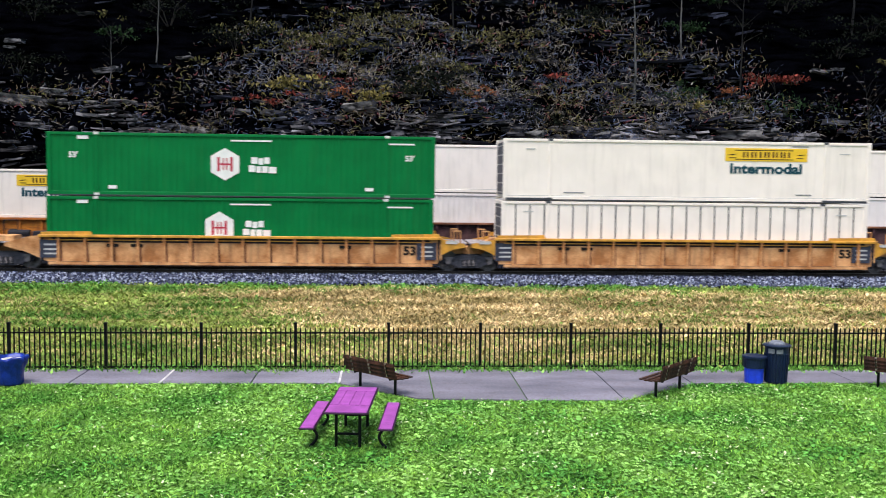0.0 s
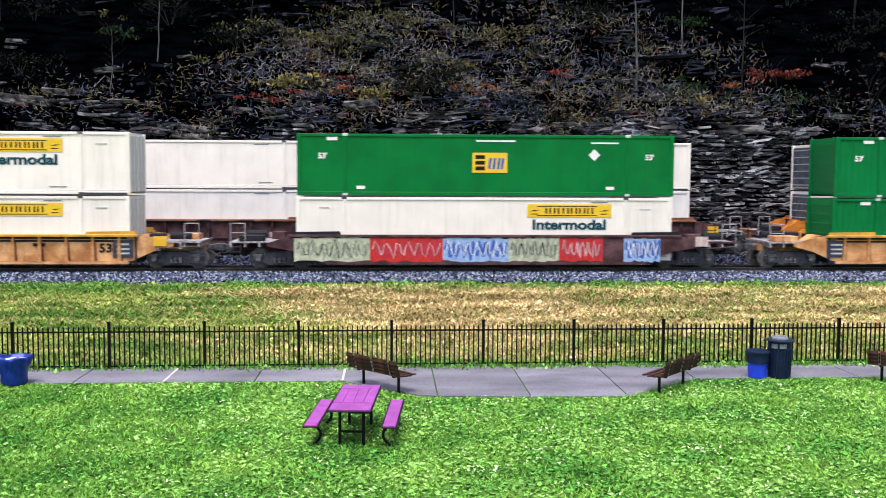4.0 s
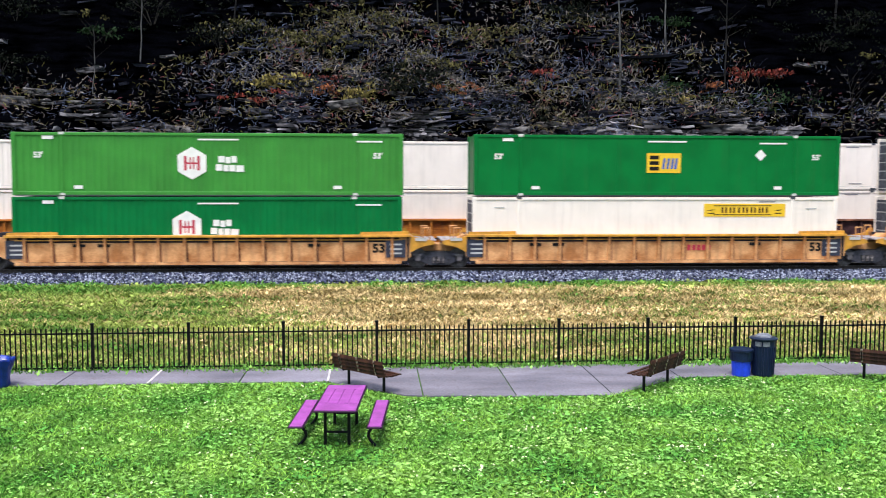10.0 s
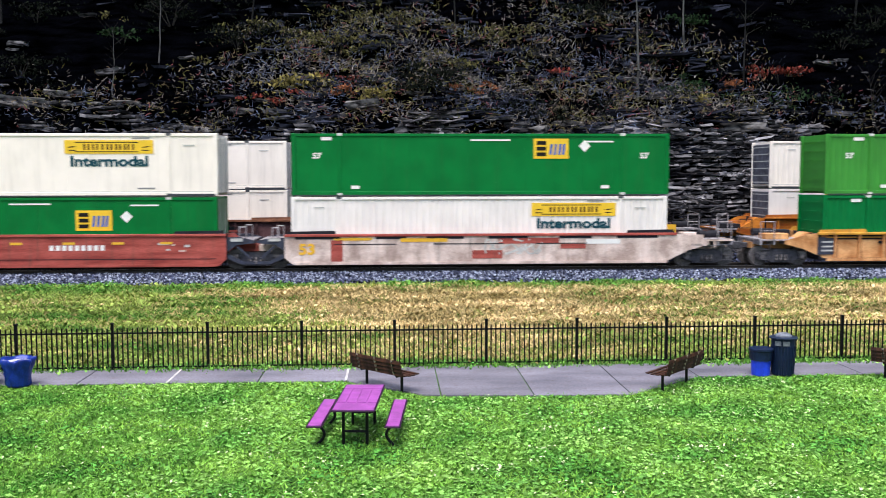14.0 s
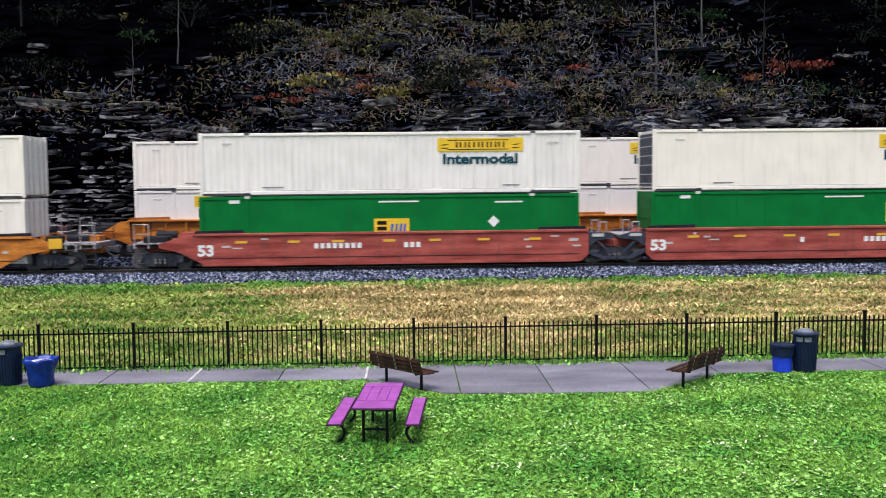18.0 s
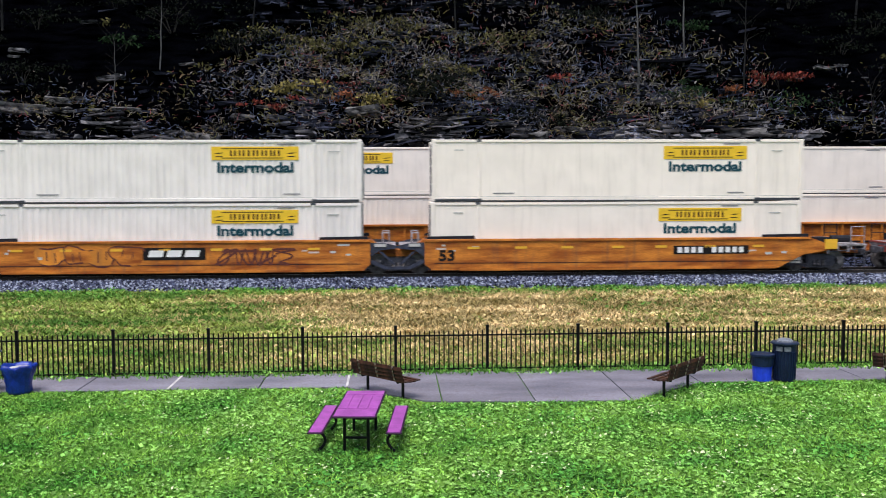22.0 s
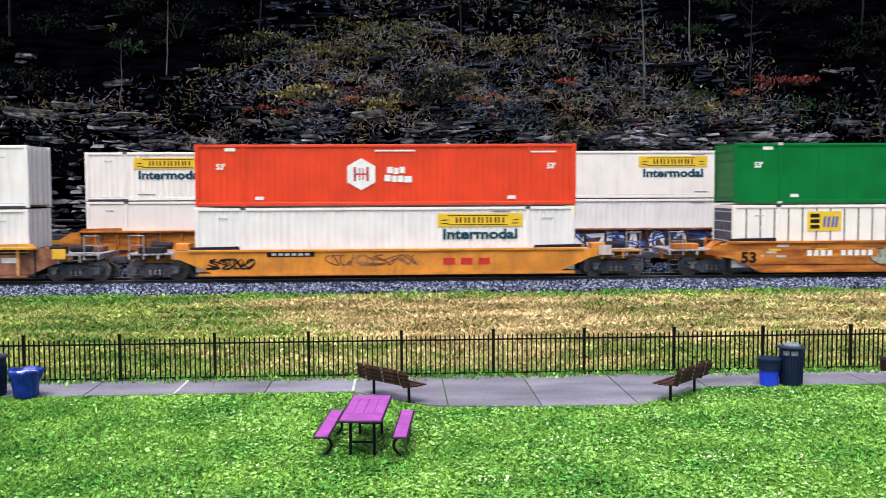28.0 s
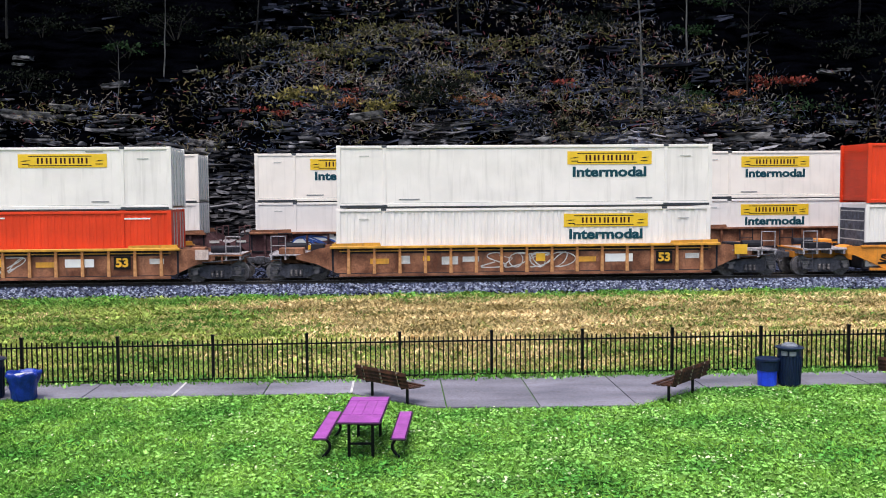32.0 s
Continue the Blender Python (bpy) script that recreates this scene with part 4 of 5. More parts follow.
def name_plaque(ct, x, h, words=True, top=0.29, faded=False):
    """A yellow name board with dark bars, and the word below it."""
    z = h - top - 0.28
    plate(ct, "name_board", M["paintgrey"] if faded else M["plaque"], x, z, 3.65, 0.56, 0.008, 0, "yellow name board with dark lettering bars")
    for bx, bw, bh in ((-0.92, 0.24, 0.24), (-0.56, 0.24, 0.24), (-0.16, 0.3, 0.24), (0.2, 0.3, 0.24), (0.56, 0.3, 0.24), (0.9, 0.28, 0.24)):
        def strokes(bm, bw=bw, bh=bh):
            for e in (-1, 1):
                box(bm, e * bw * 0.34 - 0.04, e * bw * 0.34 + 0.04, -0.012, 0.012, -bh / 2, bh / 2)
        part("lettering_bar", shared(f"lettering strokes {bw}", M["plaqueink"], strokes), M["plaqueink"], ct).location = (x + bx, -1.281, z)
    plate(ct, "border", M["ink"], x - 0.1, z + 0.19, 2.6, 0.035, 0.012)
    plate(ct, "border", M["ink"], x - 0.1, z - 0.2, 2.6, 0.035, 0.012)
    for s in (-1, 1):
        plate(ct, "chevron", M["ink"], x + s * 1.52, z, 0.22, 0.05, 0.012, 0.1)
        plate(ct, "chevron", M["ink"], x + s * 1.5, z - 0.14, 0.3, 0.04, 0.012)
    if words:
        lettering("Intermodal", 0.575, M["teal"], ct, x, -1.281, h - top - 0.9, 1.27)


def hexagon_mark(ct, x, h, top=0.62):
    z = h - top - 0.65

    def hexa(bm):
        prism(bm, [(0.68 * math.cos(radians(a)), 0.68 * math.sin(radians(a))) for a in range(30, 390, 60)], -0.008, 0.008)

    o = part("hexagon", shared("hexagon", M["paintwhite"], hexa), M["paintwhite"], ct, "white hexagon badge")
    o.location = (x, -1.281, z)
    for bx in (-0.27, 0.27):
        plate(ct, "badge_bar", M["crimson"], x + bx, z, 0.11, 0.6, 0.012)
    for bx in (-0.07, 0.07):
        plate(ct, "badge_bar", M["crimson"], x + bx, z, 0.06, 0.5, 0.012)
    plate(ct, "badge_bar", M["crimson"], x, z, 0.42, 0.07, 0.0125)
    for bx, bz, bw in ((1.22, 0.17, 0.26), (1.49, 0.13, 0.2), (1.74, 0.17, 0.22), (1.12, -0.17, 0.27), (1.40, -0.2, 0.2), (1.66, -0.2, 0.24), (1.98, -0.22, 0.32)):
        glyph(ct, "lettering_bar", M["paintwhite"], x + bx, z + bz, bw, 0.27)


def square_mark(ct, x, z):
    plate(ct, "badge", M["plaque"], x, z, 1.5, 0.85, 0.008, 0, "yellow square badge with dark shapes")
    for bz in (-0.24, 0.0, 0.24):
        plate(ct, "badge_bar", M["ink"], x - 0.42, z + bz, 0.42, 0.16, 0.014)
    for bx in (0.0, 0.19, 0.38, 0.54):
        plate(ct, "badge_bar", M["inkblue"], x + bx, z - 0.03, 0.11, 0.46, 0.013, 0.03)


def diamond(ct, x, z):
    def make(bm):
        prism(bm, [(0.25, 0), (0, 0.25), (-0.25, 0), (0, -0.25)], -0.008, 0.008)
    part("diamond", shared("diamond", M["paintwhite"], make), M["paintwhite"], ct, "white diamond placard").location = (x, -1.281, z)


def make_container(spec, h, where):
    """spec: colour, side style, marks. Local origin at the middle of the base."""
    tone, style, marks = spec
    pm = M[tone]
    names = {"white": "white", "whitecool": "pale grey-white", "green": "dark green", "greendeep": "dark green", "lime": "lime green", "red": "red-orange"}
    look_ = {"rib": "ribbed", "flat": "smooth-sided", "stripe": "panelled"}[style]
    extra = "yellow name board" if any(m[0] == "board" for m in marks) else "white hexagon badge" if any(m[0] == "hex" for m in marks) else "yellow square badge" if any(m[0] == "sq" for m in marks) else "plain sides"
    ct = thing("freight_container", f"{names[tone]} {look_} container with {extra}, {where}", "freight container", group="containers of the " + ("far train" if "far" in where else "near train"))
    part("body", shared(f"body {style} {h}", pm, side_body(style, h)), pm, ct)

    def rail(bm):
        box(bm, -HALF + 0.1, HALF - 0.1, -0.04, 0.04, -0.06, 0.06)
        bevelled(bm, 0.012)

    def low_rail(bm):
        box(bm, -HALF + 0.1, HALF - 0.1, -0.04, 0.04, -0.075, 0.075)
        bevelled(bm, 0.012)

    def post(bm):
        box(bm, -0.09, 0.09, -0.06, 0.06, 0.0, h)
        bevelled(bm, 0.015)

    def post40(bm):
        box(bm, -0.07, 0.07, -0.03, 0.03, 0.1, h - 0.08)
        bevelled(bm, 0.012)

    def casting(bm):
        box(bm, -0.12, 0.12, -0.07, 0.07, -0.06, 0.06)
        bevelled(bm, 0.015)

    for s in (-1, 1):
        part("top_rail", shared("top_rail", pm, rail), pm, ct).location = (0, s * 1.265, h - 0.07)
        part("bottom_rail", shared("bottom_rail", pm, low_rail), pm, ct).location = (0, s * 1.265, 0.08)
        for e in (-1, 1):
            part("corner_post", shared(f"corner_post {h}", pm, post), pm, ct).location = (e * (HALF - 0.09), s * 1.245, 0)
            part("side_post", shared(f"side_post {h}", pm, post40), pm, ct).location = (e * 6.05, s * 1.272, 0)
            for z in (0.045, h - 0.05):
                part("casting", shared("casting", M["paintgrey"] if tone in ("green", "greendeep", "lime") else M["seam"] if tone[0] == "w" else pm, casting), pm, ct).location = (e * 6.05, s * 1.24, z)

    def roof(bm):
        box(bm, -HALF + 0.12, HALF - 0.12, -1.23, 1.23, h - 0.035, h - 0.012)

    part("roof", shared(f"roof {h}", pm, roof), pm, ct)

    def door(bm):
        box(bm, -0.03, 0.03, -0.57, 0.57, 0.14, h - 0.14)
        bevelled(bm, 0.01)

    def bar(bm):
        rod(bm, (0, 0, 0.1), (0, 0, h - 0.1), 0.022, 6)

    def cross(bm):
        box(bm, -0.02, 0.02, -1.1, 1.1, -0.022, 0.022)

    for s in (-1, 1):
        d = part("door", shared(f"door {h}", pm, door), pm, ct)
        d.location = (HALF - 0.045, s * 0.59, 0)
        for q in (-0.25, 0.25):
            part("lock_rod", shared(f"lock_rod {h}", M["paintgrey"], bar), M["paintgrey"], d).location = (0.05, q, 0)
    if tone[0] == "w":
        def end_panel(bm):
            box(bm, -0.01, 0.01, -1.14, 1.14, 0.2, h - 0.16)
        part("end_panel", shared(f"end_panel {h}", M["enddark"], end_panel), M["enddark"], ct, "dark corrugated end panel").location = (-HALF + 0.035, 0, 0)
    for i in range(6):
        part("end_rib", shared("end_rib", M["paintgrey"] if tone[0] == "w" else pm, cross), pm, ct).location = (-HALF + 0.04, 0, 0.3 + i * (h - 0.6) / 5)
    if style == "flat" and "near" in where:
        def strip(bm):
            box(bm, -0.018, 0.018, -0.006, 0.006, 0.15, h - 0.14)
        for i in range(1, 13):
            part("seam_strip", shared(f"seam_strip {h}", pm, strip), pm, ct).location = (-HALF + i * 16.15 / 13, -1.272, 0)
    if style == "stripe":
        def seam(bm):
            box(bm, -0.028, 0.028, -0.007, 0.007, 0.15, h - 0.16)
        for i in range(1, 26):
            part("panel_seam", shared(f"panel_seam {h}", M["seam"], seam), M["seam"], ct).location = (-HALF + i * 16.15 / 26, -1.272, 0)
    ink = M["ink"] if tone[0] == "w" else M["paintwhite"]
    # Thin dark plate painting the shade between the stacked containers.
    if "upper" in where and "near" in where:
        plate(ct, "grimy_edge", M["seam"], 0, 0.0, 15.9, 0.045, 0.006, 0, "dark line painted as the shaded gap below", -1.303)
    # Thicker dark strips paint the shade of the wider gaps at both ends.
    if tone[0] == "w" and "upper" in where:
        for e in (-1, 1):
            plate(ct, "end_recess", M["seam"], e * 6.95, 0.03, 2.0, 0.10, 0.006, 0, "dark strip for the shaded gap under the end", -1.306)
    if tone[0] == "w":
        plate(ct, "rail_line", M["paintgrey"], 0, 0.175, 15.9, 0.022, 0.01)
        for e in (-1, 1):
            for k in range(3):
                plate(ct, "tick_mark", M["paintgrey"], e * 5.6 - 0.3 * k * e, h - 0.13, 0.08, 0.03, 0.006, 0, "", -1.306)
    if tone[0] == "w":
        for x, z, w in ((-5.0, 0.32, 1.1), (5.1, 0.32, 0.9), (4.9, h - 0.2, 0.9), (6.9, h - 0.5, 0.6), (-6.9, h - 0.45, 0.5)):
            dashes(ct, M["paintgrey"] if abs(x) > 6 else M["markgrey"], x, z, w * 0.8, 0.045)
    else:
        for x, z, w in ((0.35, h - 0.28, 1.7), (5.05 if tone == "green" else 6.6, h - 0.34, 1.2), (-6.6, h - 0.22, 0.45), (-5.4, 0.34, 0.35), (5.3, 0.34, 0.35)):
            dashes(ct, ink, x, z, w, 0.065 if w > 0.6 else 0.14)
        for x in (-7.0, 7.0):
            lettering("53'", 0.32, M["paintwhite"], ct, x, -1.284, h - 0.95 if ("upper" in where) else 0.95, 1.0)
    for m in marks:
        if m[0] == "board":
            name_plaque(ct, m[1], h, m[2] if len(m) > 2 else True, m[3] if len(m) > 3 else 0.29, len(m) > 4)
        elif m[0] == "hex":
            hexagon_mark(ct, m[1], h)
        elif m[0] == "sq":
            square_mark(ct, m[1], m[2] if len(m) > 2 else h - 1.2)
        elif m[0] == "dia":
            diamond(ct, m[1], m[2] if len(m) > 2 else h - 0.85)
    return ct


# ---- well cars ----
def wheelset_mesh(bm):
    for s in (-1, 1):
        rod(bm, (0, s * 0.66, 0), (0, s * 0.76, 0), 0.42, 24)
        rod(bm, (0, s * 0.64, 0), (0, s * 0.665, 0), 0.45, 24)
        rod(bm, (0, s * 0.76, 0), (0, s * 0.80, 0), 0.16, 12)
        for k in range(4):
            a = k * math.pi / 2
            rod(bm, (math.cos(a) * 0.26, s * 0.755, math.sin(a) * 0.26), (math.cos(a) * 0.26, s * 0.768, math.sin(a) * 0.26), 0.05, 8)
    rod(bm, (0, -1.0, 0), (0, 1.0, 0), 0.075, 10)


def sideframe_mesh(bm):
    pts = [(-1.12, 0.34), (-0.74, 0.30), (-0.42, 0.16), (0.42, 0.16), (0.74, 0.30), (1.12, 0.34), (1.14, 0.56), (0.62, 0.68), (0.3, 0.74), (-0.3, 0.74), (-0.62, 0.68), (-1.14, 0.56)]
    prism(bm, pts, -0.07, 0.07)
    for s in (-1, 1):
        rod(bm, (s * 0.89, -0.13, 0.44), (s * 0.89, 0.08, 0.44), 0.14, 12)


def add_truck(car, x, way):
    tk = new("truck")
    tk.parent, tk.location = car, (x, 0, 0)
    tk["label"] = "dark two-axle rail truck"
    for s in (-1, 1):
        part("side_frame", shared("side_frame", M["truck"], sideframe_mesh), M["truck"], tk).location = (0, s * 1.0, 0)

    def spring(bm):
        lathe(bm, [(0.08 if j % 2 else 0.06, 0.24 + j * 0.03) for j in range(10)], 10)

    def cap(bm):
        rod(bm, (0, -0.05, 0), (0, 0.05, 0), 0.12, 12)
        box(bm, -0.17, 0.17, -0.04, 0.03, 0.1, 0.2)

    for k in (-0.2, 0.0, 0.2):
        part("spring", shared("spring", M["wheel"], spring), M["wheel"], tk).location = (k, -1.1, 0)
    for s in (-1, 1):
        part("bearing_cap", shared("bearing_cap", M["wheel"], cap), M["wheel"], tk).location = (s * 0.89, -1.18, 0.44)

    def bolster(bm):
        box(bm, -0.2, 0.2, -1.05, 1.05, 0.42, 0.68)
        bevelled(bm, 0.03)

    part("bolster", shared("bolster", M["truck"], bolster), M["dark"], tk)
    for s in (-1, 1):
        w = part("wheelset", shared("wheelset", M["wheel"], wheelset_mesh), M["wheel"], tk)
        w.location = (s * 0.89, 0, 0.42)
        WHEELS.append((w, s * 0.89, way))


def scrawl(car, x0, x1, z0, z1, material, seed, y, thick=0.05, n=6, label="sprayed graffiti", hatch=False):
    """Looping sprayed strokes, as thin proud ribbons."""
    r = random.Random(seed)
    pts = []
    for k in range(n):
        cx = x0 + (x1 - x0) * (k + 0.5) / n
        w, h = (x1 - x0) / n * 0.62, (z1 - z0) * 0.5
        fx, fz, ph, pz = r.choice((1, 2, 3)), r.choice((1, 2, 3)), r.uniform(0, 6), r.uniform(0, 6)
        for i in range(29):
            a = i / 28 * 6.0
            pts.append(Vector((cx + w * math.sin(fx * a + ph) * (0.7 + 0.3 * math.sin(a)), 0, (z0 + z1) / 2 + h * 0.9 * math.sin(fz * a * 0.9 + pz))))
    if hatch:
        m = n * 14
        pts = [Vector((x0 + (x1 - x0) * i / m + r.uniform(-0.05, 0.05), 0, (z0 + z1) / 2 + (z1 - z0) * 0.5 * math.sin(i * 1.37) * r.uniform(0.55, 1.0))) for i in range(m + 1)]
    bm = bmesh.new()
    vs = []
    for i, p in enumerate(pts):
        d = (pts[min(i + 1, len(pts) - 1)] - pts[max(i - 1, 0)]).normalized()
        nrm = Vector((-d.z, 0, d.x)) * thick * r.uniform(0.5, 1.0)
        off = Vector((0, y - 0.003 - 0.0006 * (i % 7), 0))
        vs.append((bm.verts.new(p + nrm + off), bm.verts.new(p - nrm + off)))
    for a, b in zip(vs, vs[1:]):
        bm.faces.new((a[0], a[1], b[1], b[0]))
    part("graffiti", bm, material, car, label)


def graffiti_block(car, x0, x1, z0, z1, material, seed, y):
    r = random.Random(seed)
    n = 14
    top = [(x1 - (x1 - x0) * i / n, z1 - r.uniform(0, 0.1) * (z1 - z0)) for i in range(n + 1)]
    low = [(x0 + (x1 - x0) * i / n, z0 + r.uniform(0, 0.1) * (z1 - z0)) for i in range(n + 1)]
    bm = bmesh.new()
    prism(bm, low + top, y - 0.003, y + 0.003)
    part("graffiti", bm, material, car, "sprayed block of colour")


def throw_up(car, x0, x1, z0, z1, n, fills, outline, seed, y):
    """A row of swollen sprayed letter shapes, each a filled blob with a broken dark outline and two strokes inside."""
    r = random.Random(seed)
    for k in range(n):
        w, h = (x1 - x0) / n * r.uniform(0.55, 0.8), (z1 - z0) * r.uniform(0.4, 0.5)
        cx, cz = x0 + (x1 - x0) * (k + 0.5) / n, (z0 + z1) / 2 + (z1 - z0) * r.uniform(-0.03, 0.03)
        p1, p2, slant = r.uniform(0, 6), r.uniform(0, 6), r.uniform(-0.25, 0.25)
        m = 22
        pts = []
        for i in range(m):
            a = 2 * math.pi * i / m
            q = 0.86 + 0.12 * math.sin(2 * a + p1) + 0.13 * math.sin(3 * a + p2)
            c, sn = math.cos(a), math.sin(a)
            px, pz = w * q * abs(c) ** 0.7 * (1 if c > 0 else -1), h * min(1.0, q * abs(sn) ** 0.7) * (1 if sn > 0 else -1)
            pts.append((cx + px + slant * pz, cz + pz))
        d = 0.003 + 0.004 * (k % 2)
        bm = bmesh.new()
        prism(bm, pts, y - d, y + 0.002)
        part("graffiti", bm, M[fills[k % len(fills)]], car, "swollen sprayed letter shape")
        bm = bmesh.new()
        gap = r.randrange(m)
        for i in range(m):
            if (i - gap) % m < 6:
                continue
            (ax, az), (bx, bz) = pts[i], pts[(i + 1) % m]
            t = 0.018 + 0.02 * abs(math.sin(i * 0.7 + p1))
            v = [bm.verts.new(c) for c in ((ax, y - d - 0.003, az - t), (bx, y - d - 0.003, bz - t), (bx, y - d - 0.003, bz + t), (ax, y - d - 0.003, az + t))]
            bm.faces.new(v)
            if abs(bz - az) > abs(bx - ax):
                v = [bm.verts.new(c) for c in ((ax - t, y - d - 0.0035, az), (ax + t, y - d - 0.0035, az), (bx + t, y - d - 0.0035, bz), (bx - t, y - d - 0.0035, bz))]
                bm.faces.new(v)
        for e in (-1, 1):
            hx, hw, hh = cx + e * w * 0.25, 0.025, h * r.uniform(0.25, 0.5)
            hz = cz + h * r.uniform(-0.3, 0.3)
            bm.faces.new([bm.verts.new((px, y - d - 0.003, pz)) for px, pz in ((hx - hw - slant * hh, hz - hh), (hx + hw - slant * hh, hz - hh), (hx + hw + slant * hh, hz + hh), (hx - hw + slant * hh, hz + hh))])
        part("graffiti", bm, M[outline], car, "broken dark spray outline")


STYLE = {
    # paint, sill paint, side foot, side top, ribs, outward swell
    "orange": ("orange", "yellowsill", 0.27, 1.44, True, "orange ribbed well car with yellow top sill"),
    "rust": ("rust", "rust", 0.20, 1.48, False, "rust-orange smooth-sided well car"),
    "carred": ("carred", "carred", 0.20, 1.50, False, "oxide-red smooth-sided well car"),
    "carpink": ("carpink", "carred", 0.24, 1.46, False, "faded pink well car with graffiti"),
    "brown": ("brown", "yellowsill", 0.25, 1.46, True, "brown ribbed well car with worn yellow sill"),
    "yellow": ("yellowcar", "yellowcar", 0.25, 1.28, False, "yellow shallow-sided well car"),
    "purple": ("farpurple", "farpurple", 0.25, 1.44, False, "dark brown well car covered in bright graffiti"),
    "far": ("rust", "rust", 0.30, 1.74, True, "rust-orange ribbed well car"),
    "fardark": ("farpurple", "brown", 0.30, 1.70, True, "dark purple-brown ribbed well car"),
    "farbrown": ("brown", "brown", 0.30, 1.74, True, "brown ribbed well car"),
}


def make_car(style, ends, floor, way, seed, where):
    paint, sill, z0, z1, ribs, words = STYLE[style]
    pm, sm = M[paint], M[sill]
    car = thing("well_car", f"{words}, {where}", "well car", group="cars of the " + ("far train" if "far" in where else "near train"))
    r = random.Random(seed)
    Y = 1.46
    long_ = HALF + 0.32

    def side(bm):
        out = []
        for e, kind in zip((1, -1), ends[::-1]):
            if style == "yellow":
                run_ = [(long_ - 1.2, z0), (long_ + 0.3, 0.9), (long_ + 0.6, 0.95), (long_ + 0.6, z1)]
            elif kind == "end":
                d = {"rust": 0.9, "purple": 1.0}.get(style, 0.0)
                run_ = [(HALF - 0.2 - d, z0), (HALF + 0.9 - d, 0.76), (HALF + 1.75 - d * 0.5, 0.98), (HALF + 1.75 - d * 0.5, 1.12), (HALF + 0.75 - d * 0.3, z1 - 0.04), (long_, z1)]
            else:
                run_ = [(long_ - 0.3, z0), (long_, z0 + 0.28), (long_, z1)]
            out += [(e * x, z) for x, z in (run_ if e > 0 else run_[::-1])]
        prism(bm, out, -0.03, 0.03)

    def top(bm):
        box(bm, -long_, long_, -0.08, 0.08, -0.06, 0.05)
        bevelled(bm, 0.015)

    near_end = 1.5 if style in ("rust", "purple") else 0.4

    def foot(bm):
        box(bm, -long_ + near_end, long_ - near_end, -0.06, 0.06, -0.05, 0.06)

    def rib(bm):
        prism(bm, [(-0.07, z0 + 0.05), (0.07, z0 + 0.05), (0.05, z1 - 0.06), (-0.05, z1 - 0.06)], -0.07, 0.07)

    inset = 0.11 if ribs else 0.0

    # Flat dark plate: shade of the gap under the sill, no opening cut.
    def slot(bm):
        box(bm, -long_ + 0.5, long_ - 0.5, -0.004, 0.004, z1 - 0.27, z1 - 0.05)

    def pipe(bm):
        rod(bm, (-long_ + 0.4, 0, z1 - 0.17), (long_ - 0.4, 0, z1 - 0.17), 0.024, 8)

    # Brown strips painted as the shade along one side of each rib.
    def rib_shade(bm):
        for i in range(15):
            x = -7.6 + i * 15.2 / 14
            prism(bm, [(x + 0.06, z0 + 0.1), (x + 0.15, z0 + 0.1), (x + 0.11, z1 - 0.3), (x + 0.05, z1 - 0.3)], -0.004, 0.004)

    if ribs and "near" in where:
        part("top_slot", shared(f"top_slot {style}", M["dark"], slot), M["dark"], car, "dark plate for the shaded gap under the sill").location = (0, -(Y - inset) - 0.040, 0)
        part("brake_pipe", shared(f"brake_pipe {style}", sm, pipe), sm, car).location = (0, -(Y - inset) - 0.075, 0)
        tagged(part("grime_streaks", shared(f"grime_streaks {style}", M["brown"], rib_shade), M["brown"], car, "brown strips painted as shade beside the ribs"), kind="stuff").location = (0, -(Y - inset) - 0.036, 0)
    for s in (-1, 1):
        wall = part("side_wall", shared(f"side_wall {style} {ends}", pm, side), pm, car)
        wall.location = (0, s * (Y - inset), 0)
        part("top_sill", shared(f"top_sill {style}", sm, top), sm, car).location = (0, s * Y, z1)
        part("bottom_sill", shared(f"bottom_sill {style}", sm if style == "yellow" else pm, foot), pm, car).location = (0, s * Y, z0 + 0.02)
        if ribs:
            for i in range(15):
                part("rib", shared(f"rib {style}", M["orange"] if style == "brown" else pm, rib), pm, wall).location = (-7.6 + i * 15.2 / 14, 0.07 * s, 0)
        for e in (-1, 1):
            def bracket(bm):
                prism(bm, [(-1.05, 0), (1.05, 0), (1.0, 0.16), (-1.0, 0.13)], -0.05, 0.05)
            part("end_plate", shared(f"end_plate {style}", M["dark"] if not ribs else sm, bracket), sm, car).location = (e * (HALF - 0.8), s * (Y - 0.02), z1 + 0.03)

    def deck(bm):
        box(bm, -HALF - 0.2, HALF + 0.2, -1.43, 1.43, floor - 0.09, floor - 0.01)

    part("floor", shared(f"floor {floor:.2f}", M["dark"], deck), M["dark"], car)
    for e, kind in zip((-1, 1), ends):
        reach = {"share": 1.55, "none": 1.5, "end": 2.9}[kind]

        def end_sill(bm):
            prism(bm, [(HALF + 0.1, z1 - 0.35), (HALF + 0.25, 0.6), (HALF + 0.6, 0.72), (HALF + reach, 0.74), (HALF + reach, 1.02), (HALF + 0.8, 1.1), (HALF + 0.35, z1 - 0.02), (HALF + 0.1, z1 - 0.02)], -0.5, 0.5)

        o = part("end_sill", shared(f"end_sill {style} {kind}", pm, end_sill), pm, car)
        o.matrix_basis = pose(0, 0, 0, 0, 0, 0 if e > 0 else 180)

        def wing(bm):
            prism(bm, [(HALF + 0.3, z1 - 0.02), (HALF + 0.3, 0.72), (HALF + 0.75, 0.95), (HALF + 1.35, 1.08), (HALF + 1.3, 1.22)], -0.05, 0.05)

